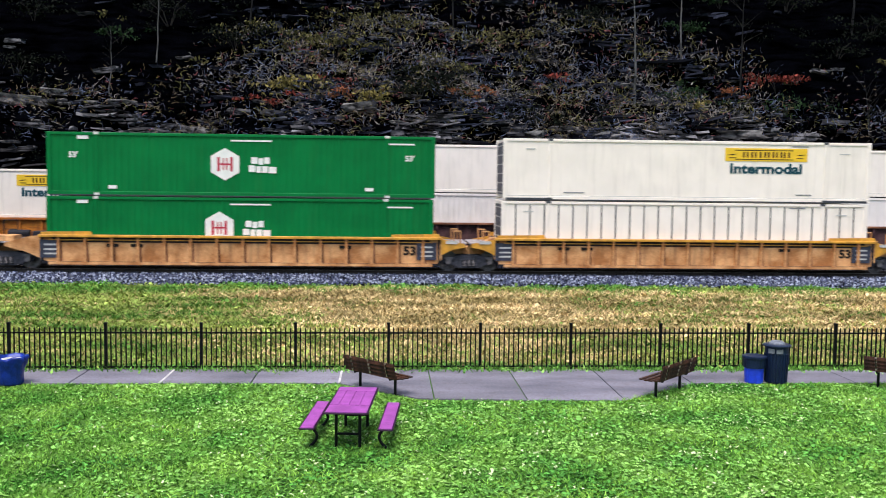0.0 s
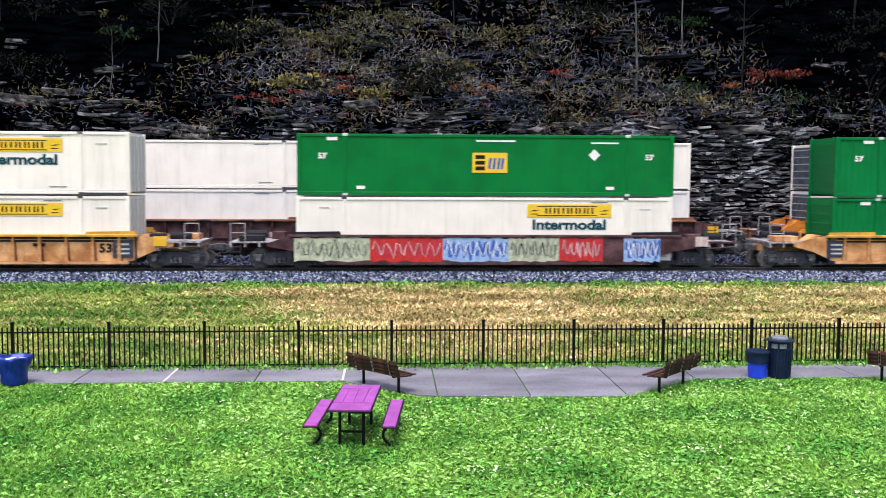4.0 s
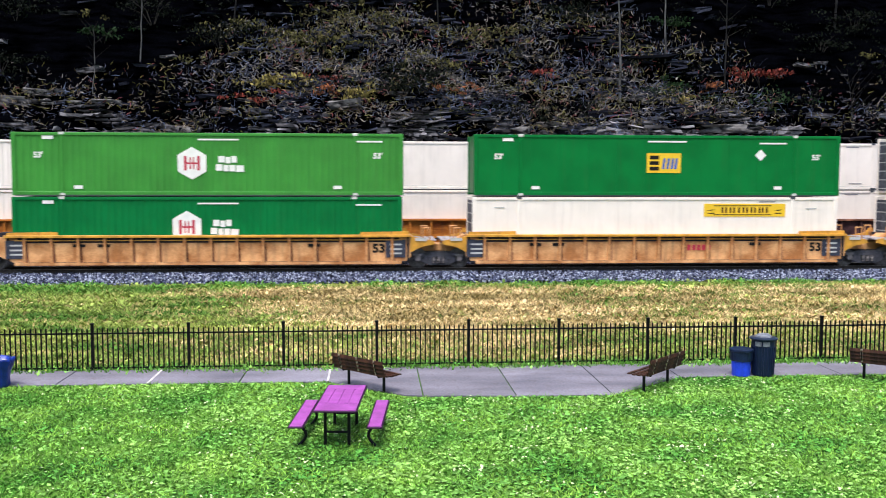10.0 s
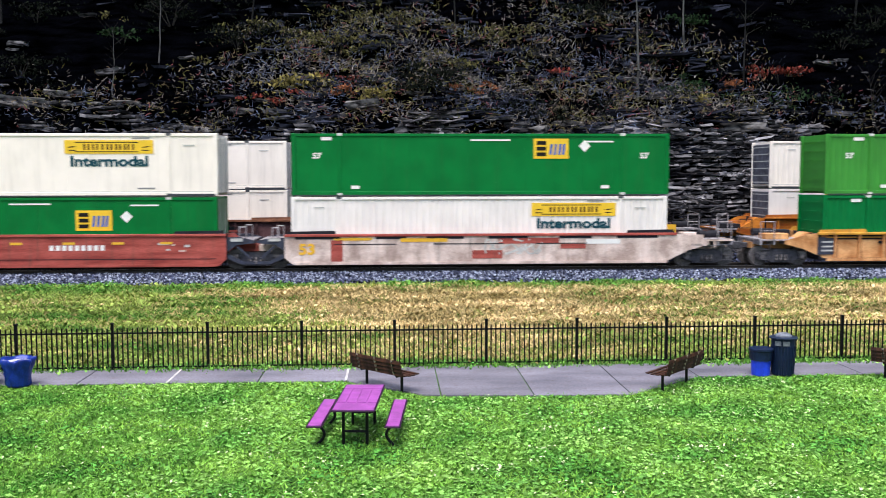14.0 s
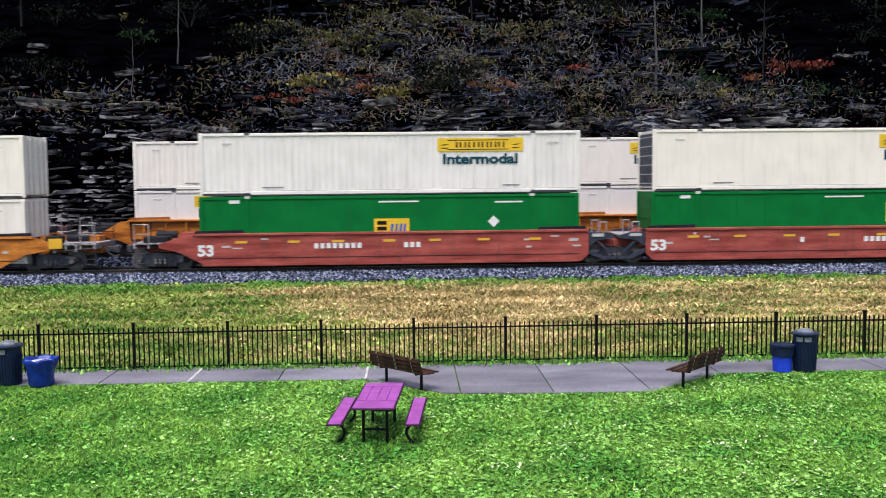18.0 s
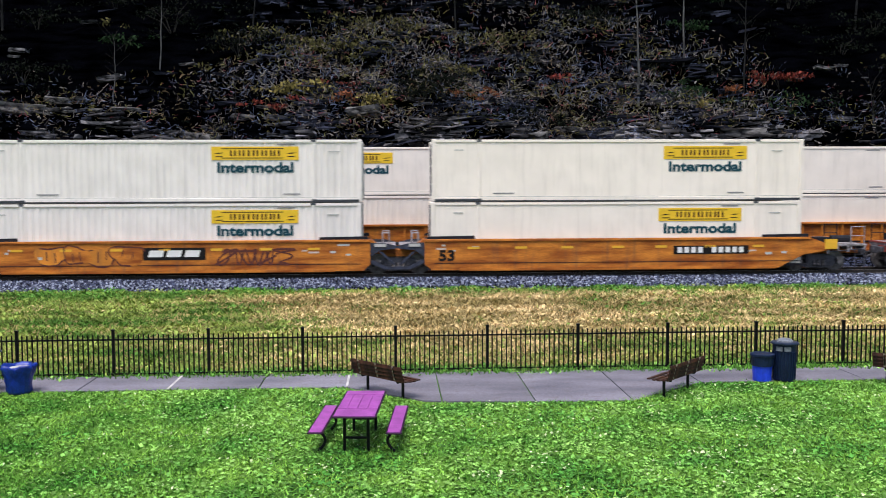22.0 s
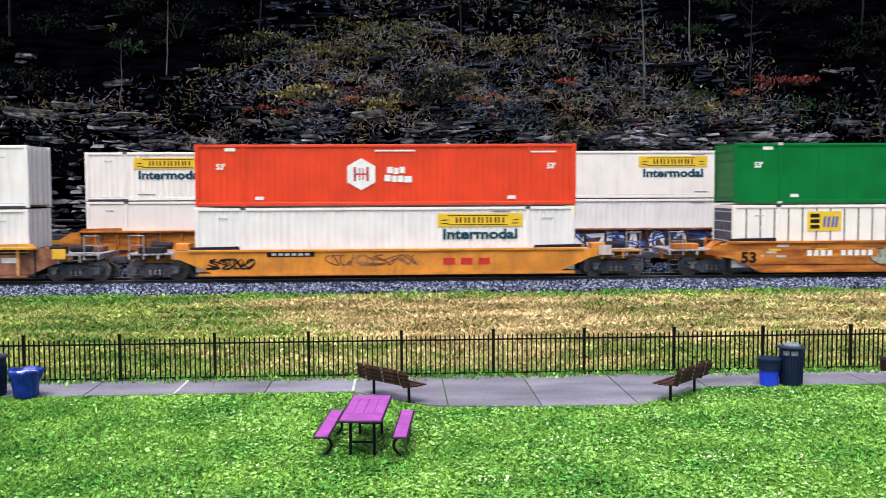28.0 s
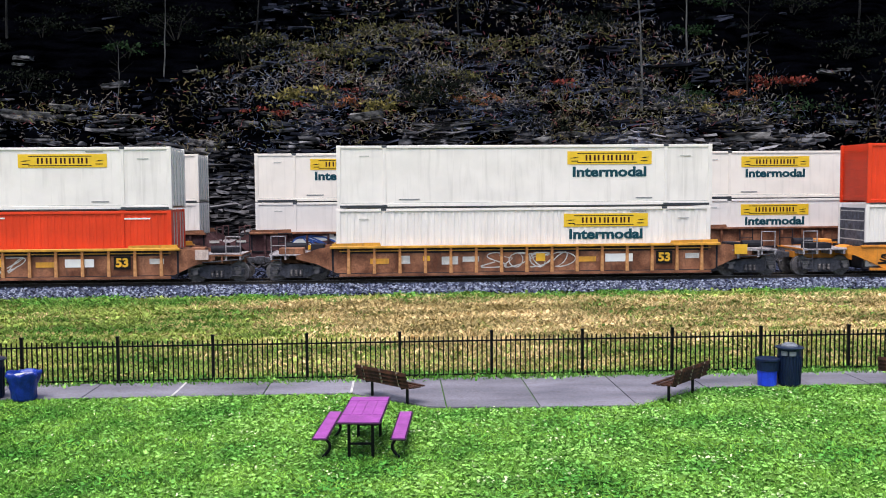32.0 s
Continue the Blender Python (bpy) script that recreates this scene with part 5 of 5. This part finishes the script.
        def web(bm):
            prism(bm, [(HALF + 0.3, z1 - 0.1), (HALF + 0.3, z0 + 0.55), (HALF + 0.75, 1.06), (HALF + 1.5, 1.14), (HALF + 1.5, 1.24), (HALF + 0.9, z1 - 0.1)], -0.04, 0.04)
            prism(bm, [(HALF + 0.34, 0.7), (HALF + 0.34, 0.5), (HALF + 0.95, 0.24), (HALF + 1.5, 0.24), (HALF + 1.5, 0.36), (HALF + 1.0, 0.36)], -0.05, 0.05)
            prism(bm, [(HALF + 0.7, 1.0), (HALF + 1.3, 0.45), (HALF + 1.42, 0.45), (HALF + 0.84, 1.0)], -0.03, 0.03)

        for s in (-1, 1):
            if kind == "end":
                break
            if ribs:
                w = part("end_wing", shared(f"end_wing {style}", sm if style == "orange" else pm, wing), pm, car)
            else:
                w = part("end_web", shared(f"end_web {style}", M["panelblue"], web), pm, car)
            w.matrix_basis = pose(0, s * (Y - 0.12), 0, 0, 0, 0 if e > 0 else 180)

        def bulkhead(bm):
            box(bm, HALF + 0.16, HALF + 0.24, -1.4, 1.4, floor, z1 - 0.02)

        b = part("bulkhead", shared(f"bulkhead {style}", M["dark"], bulkhead), M["dark"], car)
        b.matrix_basis = pose(0, 0, 0, 0, 0, 0 if e > 0 else 180)
        if kind == "share":
            add_truck(car, e * (HALF + 1.52), way)
        if kind in ("share", "none"):
            plate(car, "end_plate_mark", M["paintgrey"], e * (HALF + 0.75), 1.28, 0.5, 0.13, 0.01, 0, "pale number plate", -Y + 0.05)

            def stanchion(bm):
                tube(bm, [(0, 0, 1.2), (0, 0, z1 + 0.32), (0.28, 0, z1 + 0.32), (0.28, 0, 1.2)], 0.028, 6)
            for yy in (-1.25, 0.6):
                st = part("stanchion", shared(f"stanchion {style}", M["platgrey"] if not ribs else pm, stanchion), M["dark"], car)
                st.location = (e * (HALF + 0.85), yy, 0)

            def pad(bm):
                box(bm, HALF + 0.35, HALF + 1.4, -1.3, 1.3, 1.2, 1.26)
            q = part("platform", shared("platform", M["platgrey"], pad), M["dark"], car)
            q.matrix_basis = pose(0, 0, 0, 0, 0, 0 if e > 0 else 180)
        else:
            add_truck(car, e * (HALF + 1.78 - {"rust": 0.9, "purple": 1.0}.get(style, 0.0)), way)

            def coupler(bm):
                box(bm, HALF + 2.9, HALF + 3.3, -0.09, 0.09, 0.74, 0.98)
                box(bm, HALF + 3.25, HALF + 3.47, -0.16, 0.16, 0.7, 1.02)
                bevelled(bm, 0.02)
            c = part("coupler", shared("coupler", M["truck"], coupler), M["dark"], car)

            def platform(bm):
                box(bm, HALF + 0.5, HALF + 2.85, -1.35, 1.35, 1.12, 1.17)
                for x in (1.0, 1.6, 2.2, 2.8):
                    box(bm, HALF + x - 0.04, HALF + x + 0.04, -1.36, 1.36, 0.95, 1.12)
            p = part("platform", shared("end_platform", M["platgrey"], platform), M["dark"], car)

            def handrail(bm):
                tube(bm, [(HALF + 2.8, 0, 1.15), (HALF + 2.8, 0, 1.95), (HALF + 2.2, 0, 1.95), (HALF + 2.2, 0, 1.15)], 0.022, 6)
                tube(bm, [(HALF + 2.8, 0, 1.55), (HALF + 2.2, 0, 1.55)], 0.018, 6)

            def ladder(bm):
                for k in range(4):
                    tube(bm, [(HALF + 2.82, 0, 0.3 + k * 0.22), (HALF + 2.4, 0, 0.3 + k * 0.22)], 0.016, 6)
                for xx in (2.82, 2.4):
                    tube(bm, [(HALF + xx, 0, 0.25), (HALF + xx, 0, 1.15)], 0.016, 6)
            for yy in (-1.3, 1.3):
                for nm, fn in (("handrail", handrail), ("ladder", ladder)):
                    if yy < 0 or nm == "handrail":
                        part(nm, shared(nm, M["platgrey"] if nm == "handrail" and yy < 0 else M["truck"] if yy < 0 else M["dark"], fn), M["dark"], car).matrix_basis = pose(0, yy, 0, 0, 0, 0 if e > 0 else 180)

            def valve(bm):
                box(bm, HALF + 0.7, HALF + 1.3, -1.2, -0.5, 1.17, 1.5)
                bevelled(bm, 0.03)

            def tank(bm):
                rod(bm, (HALF + 1.5, -0.8, 1.4), (HALF + 2.4, -0.8, 1.4), 0.16, 12)

            def locker(bm):
                box(bm, HALF + 1.45, HALF + 2.5, 0.3, 1.1, 1.17, 1.42)
                bevelled(bm, 0.02)
            def kerb(bm):
                box(bm, HALF + 0.9, HALF + 2.86, -1.39, -1.36, 1.13, 1.2)
                box(bm, HALF + 2.86, HALF + 2.89, -1.36, 1.36, 1.13, 1.2)
                box(bm, HALF + 1.1, HALF + 1.2, -1.4, -1.36, 0.8, 1.13)
                box(bm, HALF + 2.0, HALF + 2.08, -1.4, -1.36, 0.85, 1.13)

            k5 = part("platform_edge", shared("platform_edge", M["platgrey"] if seed % 2 else pm, kerb), pm, car)

            def hoses(bm):
                tube(bm, [(HALF + 2.9, -0.45, 1.0), (HALF + 3.1, -0.45, 0.72), (HALF + 3.35, -0.4, 0.55), (HALF + 3.5, -0.35, 0.62)], 0.03, 6)
                tube(bm, [(HALF + 0.4, -1.3, 0.95), (HALF + 1.4, -1.38, 0.88), (HALF + 2.7, -1.38, 0.98)], 0.025, 6)
            k6 = part("air_hose", shared("air_hose", M["truck"], hoses), M["dark"], car)
            k = part("valve_box", shared("valve_box", M["dark"] if seed % 2 else pm, valve), M["dark"], car)
            k2 = part("air_tank", shared("air_tank", M["dark"], tank), M["dark"], car)
            k3 = part("locker", shared("locker", pm if seed % 2 else M["dark"], locker), M["dark"], car)
            def placard(bm):
                box(bm, HALF + 0.95, HALF + 1.5, -1.52, -1.46, 1.0, 1.42)
            k4 = part("placard", shared("placard", M["reflector"] if seed % 2 else M["carpink"], placard), M["dark"], car, "yellow placard with a dark mark")
            for q in (c, p, k, k2, k3, k4, k5, k6):
                q.matrix_basis = pose(0, 0, 0, 0, 0, 0 if e > 0 else 180)
    y = -Y + inset - 0.033
    if style in ("rust", "carred"):
        for i in range(7):
            plate(car, "reflector", M["reflector"], -6.3 + i * 2.05 + r.uniform(-0.1, 0.1), z1 - 0.33, 0.5, 0.1, 0.01, 0, "yellow reflective strip", y)
        lettering("53", 0.62, M["paintwhite"] if style == "carred" else M["ink"], car, -7.85 if style == "carred" else -7.45, y - 0.004, z0 + 0.6, 1.15)
        for i in range(9 if "near" in where else 0):
            x = (-1 if i % 2 else 1) * r.uniform(5.2, 7.9)
            plate(car, "sticker", M["paintgrey"] if i % 3 else M["carpink"], x, z0 + r.uniform(0.62, 1.12), r.uniform(0.12, 0.5), r.uniform(0.05, 0.12), 0.006, 0, "small pale sticker", y)
        plate(car, "seam", M["dark"], 0, z0 + 0.3, 16.0, 0.025, 0.006, 0, "", y)
    if style == "orange":
        lettering("53", 0.5, M["ink"], car, 7.03, y - 0.008, z0 + 0.62, 1.1)
        for x in (7.75, -7.95):
            plate(car, "notice_panel", M["panelblue"], x, z0 + 0.62, 0.85, 0.75, 0.04, 0, "dark navy panel with pale data bars", y)
            for bz in (0.18, -0.02, -0.2):
                plate(car, "data_bar", M["paintgrey"], x, z0 + 0.62 + bz, 0.5, 0.07, 0.046, 0, "", y)
        for x in (-5.4, -4.4, 4.3):
            plate(car, "data_bar", M["ink"], x, z0 + 0.78, 0.5, 0.12, 0.03, 0, "", y)
    if style == "brown":
        plate(car, "number_disc", M["ink"], 5.97, z0 + 0.65, 0.7, 0.55, 0.03, 0, "", y)
        lettering("53", 0.5, M["reflector"], car, 5.97, y - 0.036, z0 + 0.64, 1.1)
    return car


# ---- the near train ----
BOARD, NW = ("board", 3.6), ("board", 3.6, False)
FRONT = [
    # west end, upper container, lower container, car
    (4.93, ("white", "flat", [("board", 3.4)]), ("white", "stripe", []), "orange"),
    (-14.14, ("greendeep", "rib", [("hex", -0.75)]), ("greendeep", "rib", [("hex", -0.95)]), "orange"),
    (-37.42, ("green", "flat", [("sq", 0.1), ("dia", 4.6)]), ("white", "flat", [BOARD]), "purple"),
    (-60.49, ("white", "flat", [("board", 3.5)]), ("white", "flat", [("board", 3.5, False)]), "orange"),
    (-79.74, ("green", "flat", [("sq", 0.2), ("dia", 4.5)]), ("white", "flat", [("board", 3.9, False)]), "orange"),
    (-98.9, ("lime", "rib", [("hex", -0.75)]), ("greendeep", "rib", [("hex", -0.95)]), "orange"),
    (-121.95, ("green", "flat", [("sq", 2.95, 1.97), ("dia", 4.4, 2.08)]), ("whitecool", "rib", [("board", 4.0)]), "carpink"),
    (-141.18, ("white", "flat", [("board", 3.6)]), ("green", "flat", [("sq", 2.95, 1.75), ("dia", 4.3, 1.9)]), "carred"),
    (-160.45, ("whitecool", "rib", [("board", 3.8)]), ("green", "flat", [("sq", 0.05, 1.3), ("dia", 4.4, 1.55)]), "carred"),
    (-183.86, ("white", "flat", [("board", 3.75)]), ("white", "flat", [("board", 3.6)]), "rust"),
    (-202.97, ("whitecool", "rib", [("board", 3.6)]), ("whitecool", "rib", [("board", 3.6)]), "rust"),
    (-222.13, ("green", "flat", [("sq", 3.0, 1.95), ("dia", 4.4, 2.1)]), ("white", "stripe", [("sq", -4.0, 2.0)]), "rust"),
    (-245.16, ("red", "rib", [("hex", -1.1)]), ("whitecool", "rib", [("board", 4.0)]), "yellow"),
    (-268.18, ("whitecool", "flat", [("board", 3.6)]), ("whitecool", "rib", [("board", 3.5)]), "brown"),
    (-291.23, ("whitecool", "flat", [("board", 3.6, False)]), ("red", "rib", []), "brown"),
]
LOW_H, UP_H = 2.72, 2.61
CARS = []
for i, (west, up, low, style) in enumerate(FRONT):
    left = "end" if i == len(FRONT) - 1 else ("none" if west - FRONT[i + 1][0] < 21 else "end")
    right = "share" if i == 0 or FRONT[i - 1][0] - west < 21 else "end"
    mid = west + HALF
    car = make_car(style, (left, right), 0.37, 1, i, "near track")
    CARS.append(car)
    MOVERS.append((car, mid, FRONT_Y, RAIL, 1))
    MOVERS.append((make_container(low, LOW_H, "lower, near train"), mid - 0.05, FRONT_Y, RAIL + 0.37, 1))
    MOVERS.append((make_container(up, UP_H, "upper, near train"), mid, FRONT_Y, RAIL + 0.37 + LOW_H + 0.06, 1))

first_upper = MOVERS[11][0]
for dx, dz in ((-0.2, 0.05), (0.12, 0.0), (0.05, -0.22)):
    plate(first_upper, "emblem_mark", M["inkblue"], 0.5 + dx, UP_H - 0.9 + dz, 0.22, 0.07, 0.008, 0.05)

# sprayed and stencilled marks of single cars
face = -1.46 - 0.035
tones = ("g_cream", "g_red", "g_sky", "g_cream", "g_red", "g_sky")
edges = (-8.2, -5.0, -1.9, 0.9, 3.1, 5.0, 6.6)
for k in range(6):
    gap = 0.9 if k == 5 else 0.0
    graffiti_block(CARS[2], edges[k] + gap, edges[k + 1] + gap - 0.01, 0.30, 1.42, M[tones[k]], k, face)
    scrawl(CARS[2], edges[k] + gap + 0.1, edges[k + 1] + gap - 0.1, 0.36, 1.36, M["crimson"] if k % 3 == 1 else M["inkblue"] if k % 3 == 2 else M["g_sage"], k + 40, face - 0.004, 0.07, 3, hatch=True)
    scrawl(CARS[2], edges[k] + gap + 0.15, edges[k + 1] + gap - 0.15, 0.45, 1.3, M["carpink"] if k % 3 == 1 else M["paintwhite"] if k % 3 else M["ink"], k + 70, face - 0.009, 0.028, 2, hatch=True)
for x, z, w, h, tone in ((-6.2, 0.8, 0.5, 0.9, "carred"), (0.2, 0.62, 1.3, 0.35, "carred"), (2.0, 1.2, 2.6, 0.25, "carred"), (-2.5, 1.25, 2.0, 0.16, "reflector"), (-5.5, 1.3, 1.6, 0.12, "reflector"), (5.2, 1.15, 1.5, 0.2, "paintwhite"), (3.9, 0.95, 1.1, 0.2, "carred")):
    plate(CARS[6], "patch", M[tone], x, z, w, h, 0.006, 0, "patch of repaint", face)
# Dark plates on the flat side paint the shade inside top-edge openings.
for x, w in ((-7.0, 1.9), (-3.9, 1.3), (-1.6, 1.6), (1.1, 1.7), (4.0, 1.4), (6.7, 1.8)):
    plate(CARS[6], "edge_recess", M["dark"], x, 1.36, w, 0.13, 0.006, 0, "dark plate for a shaded opening along the top edge", face)
for x, w in ((-5.0, 2.6), (-0.6, 3.0), (3.4, 2.2)):
    plate(CARS[6], "seam", M["dark"], x, 1.08, w, 0.035, 0.008, 0, "", face)
scrawl(CARS[6], 0.2, 2.6, 0.6, 1.3, M["paintgrey"], 3, face, 0.05, 3)
lettering("53", 0.62, M["reflector"], CARS[6], -7.45, face - 0.004, 0.85, 1.15)
throw_up(CARS[10], -5.4, -1.2, 0.42, 1.4, 4, ("yellowcar", "rust"), "g_umber", 12, face)
scrawl(CARS[10], 1.9, 5.2, 0.45, 1.2, M["g_umber"], 13, face, 0.05, 4)
throw_up(CARS[11], -1.9, 2.7, 0.26, 1.44, 6, ("g_sage", "g_tan", "g_sage", "yellowcar"), "g_umber", 15, face)
throw_up(CARS[11], 2.9, 8.0, 0.30, 1.46, 6, ("g_sage", "carpink", "g_tan"), "g_umber", 16, face)
scrawl(CARS[12], -2.6, 1.2, 0.62, 1.1, M["brown"], 18, face, 0.035, 6)
scrawl(CARS[12], -7.6, -5.6, 0.5, 0.95, M["ink"], 19, face, 0.045, 4)
plate(CARS[12], "name_panel", M["ink"], -4.1, 1.12, 2.0, 0.2, 0.008, 0, "black panel with pale bars", face)
for k in range(6):
    plate(CARS[12], "data_bar", M["paintgrey"], -4.8 + k * 0.28, 1.12, 0.18, 0.1, 0.013, 0, "", face)
for k in range(3):
    plate(CARS[12], "data_bar", M["g_red"], 2.6 + k * 0.75, 0.78, 0.5, 0.28, 0.008, 0, "", face)
for k, (x, w) in enumerate(((0.2, 2.5),)):
    plate(CARS[10], "name_panel", M["ink"], x, 0.98, 2.6, 0.52, 0.008, 0, "black panel with white lettering bars", face)
    for b in (-0.75, 0.0, 0.75):
        plate(CARS[10], "lettering_bar", M["paintwhite"], x + b, 0.99, 0.6, 0.28, 0.013, 0.04, "", face)
for c, x in ((9, 4.0), (11, -3.4)):
    plate(CARS[c], "name_panel", M["ink"] if c == 9 else M["rust"], x, 1.0, 3.3, 0.36, 0.008, 0, "panel with white number bars", face)
    for k in range(10):
        if k != 4:
            glyph(CARS[c], "number_bar", M["paintwhite"], x - 1.38 + k * 0.3, 1.0, 0.2, 0.24, face, 0.013)
for c, x, n in ((7, 1.2, 9), (8, -3.2, 8), (8, 0.6, 3), (7, -1.6, 1)):
    for k in range(n):
        glyph(CARS[c], "number_bar", M["paintwhite"], x + k * 0.26, 0.98, 0.17, 0.22, face)
for k in range(5):
    glyph(CARS[4], "lettering_bar", M["crimson"], 1.35 + k * 0.22, 0.9, 0.15, 0.24, face + 0.11, 0.012)
for c in (13, 14):
    for k, (x, w, tone) in enumerate(((-6.3, 0.8, "yellowsill"), (-5.2, 0.4, "paintgrey"), (-4.3, 0.3, "reflector"), (-3.3, 0.7, "paintgrey"), (-2.4, 0.7, "paintgrey"), (0.6, 0.4, "reflector"), (2.6, 0.8, "yellowsill"), (4.0, 1.2, "paintwhite"), (7.2, 0.6, "paintgrey"))):
        plate(CARS[c], "sticker", M[tone], x + c * 0.2 - 2.6, 0.85 + 0.05 * (k % 3), w, 0.22 + 0.12 * (k % 2), 0.012, 0, "", face + 0.11)
    scrawl(CARS[c], -1.9, 2.0, 0.5, 1.2, M["paintgrey"], 60 + c, face + 0.11, 0.03, 4)

# ---- the far train ----
FAR = [
    # west end at the start, upper marks (None: no upper container), lower marks
    (-23.4, None, [("board", -1.6)]),
    (-4.42, [("board", -3.3)], [("board", -3.5)]),
    (14.59, [("board", -3.3)], [("board", -3.3)]),
    (33.8, [("board", -3.6)], [("board", 3.3)]),
    (56.5, [("board", -3.3)], [("board", -3.2)]),
    (79.1, [("board", -3.4)], [("board", -3.6)]),
    (97.9, [("board", -3.2)], [("board", -3.2)]),
    (116.7, [("board", -3.4, True, 0.3, 1)], [("board", 2.9)]),
    (139.4, [("board", 2.8)], [("board", -3.2)]),
    (161.9, [("board", -3.1)], [("board", 3.8)]),
    (181.3, [("board", -3.5)], [("board", 3.8)]),
    (200.2, [("board", -3.6)], [("board", -3.6)]),
    (222.9, [("board", -3.8)], [("board", 3.2)]),
    (241.6, [("board", 3.6)], [("board", -3.4)]),
    (260.6, [("board", -3.4)], [("board", 3.2)]),
    (283.4, [("board", -3.6)], [("board", -3.6)]),
    (302.4, [("board", -3.6)], [("board", -3.6)]),
]
FAR_H = 2.47
for i, (west, up, low) in enumerate(FAR):
    right = "end" if i == len(FAR) - 1 else ("share" if FAR[i + 1][0] - west < 21 else "end")
    left = "none" if i and west - FAR[i - 1][0] < 21 else "end"
    mid = west + HALF
    tone = ("white", "whitecool")[(i * 5 // 3) % 2]
    car = make_car("fardark" if i in (1, 2, 3, 6, 7, 13, 14) else "farbrown" if i > 14 else "far", (left, right), 0.8, -1, i + 20, "far track")
    MOVERS.append((car, mid, REAR_Y, RAIL, -1))
    lift = 0.8 if up is not None else 1.79
    MOVERS.append((make_container((tone, "rib" if i % 3 == 1 else "flat", low), FAR_H, "lower, far train"), mid, REAR_Y, RAIL + lift, -1))
    if up is not None:
        MOVERS.append((make_container(("white", "flat" if i % 4 else "rib", up), FAR_H, "upper, far train"), mid, REAR_Y, RAIL + 0.8 + FAR_H + 0.05, -1))
    if i in (13, 14, 3):
        scrawl(car, -6, 6, 0.4, 1.6, M["paintwhite"], 80 + i, -1.46 + 0.07, 0.13, 6)
        scrawl(car, -6, 6, 0.4, 1.6, M["inkblue"], 81 + i, -1.46 + 0.065, 0.06, 6)


# ---- what moves ----
STOP = 31.4


def near_run(t):
    t = min(t, STOP)
    return 8.37 * t + 0.0029 * t * t


def far_run(t):
    return -8.53 * min(t, STOP)


def motions():
    times = [k / 5 for k in range(161)]
    for ob, x, y, z, way in MOVERS:
        run = near_run if way > 0 else far_run
        walk(ob, [(t, pose(x + run(t), y, z)) for t in times])
    turns = [k / 15 for k in range(int(STOP * 15) + 1)] + [STOP, 32.0]
    for ob, x, way in WHEELS:
        run = near_run if way > 0 else far_run
        walk(ob, [(t, pose(x, 0, 0.42, 0, math.degrees(run(t) / 0.42), 0)) for t in turns])


motions()
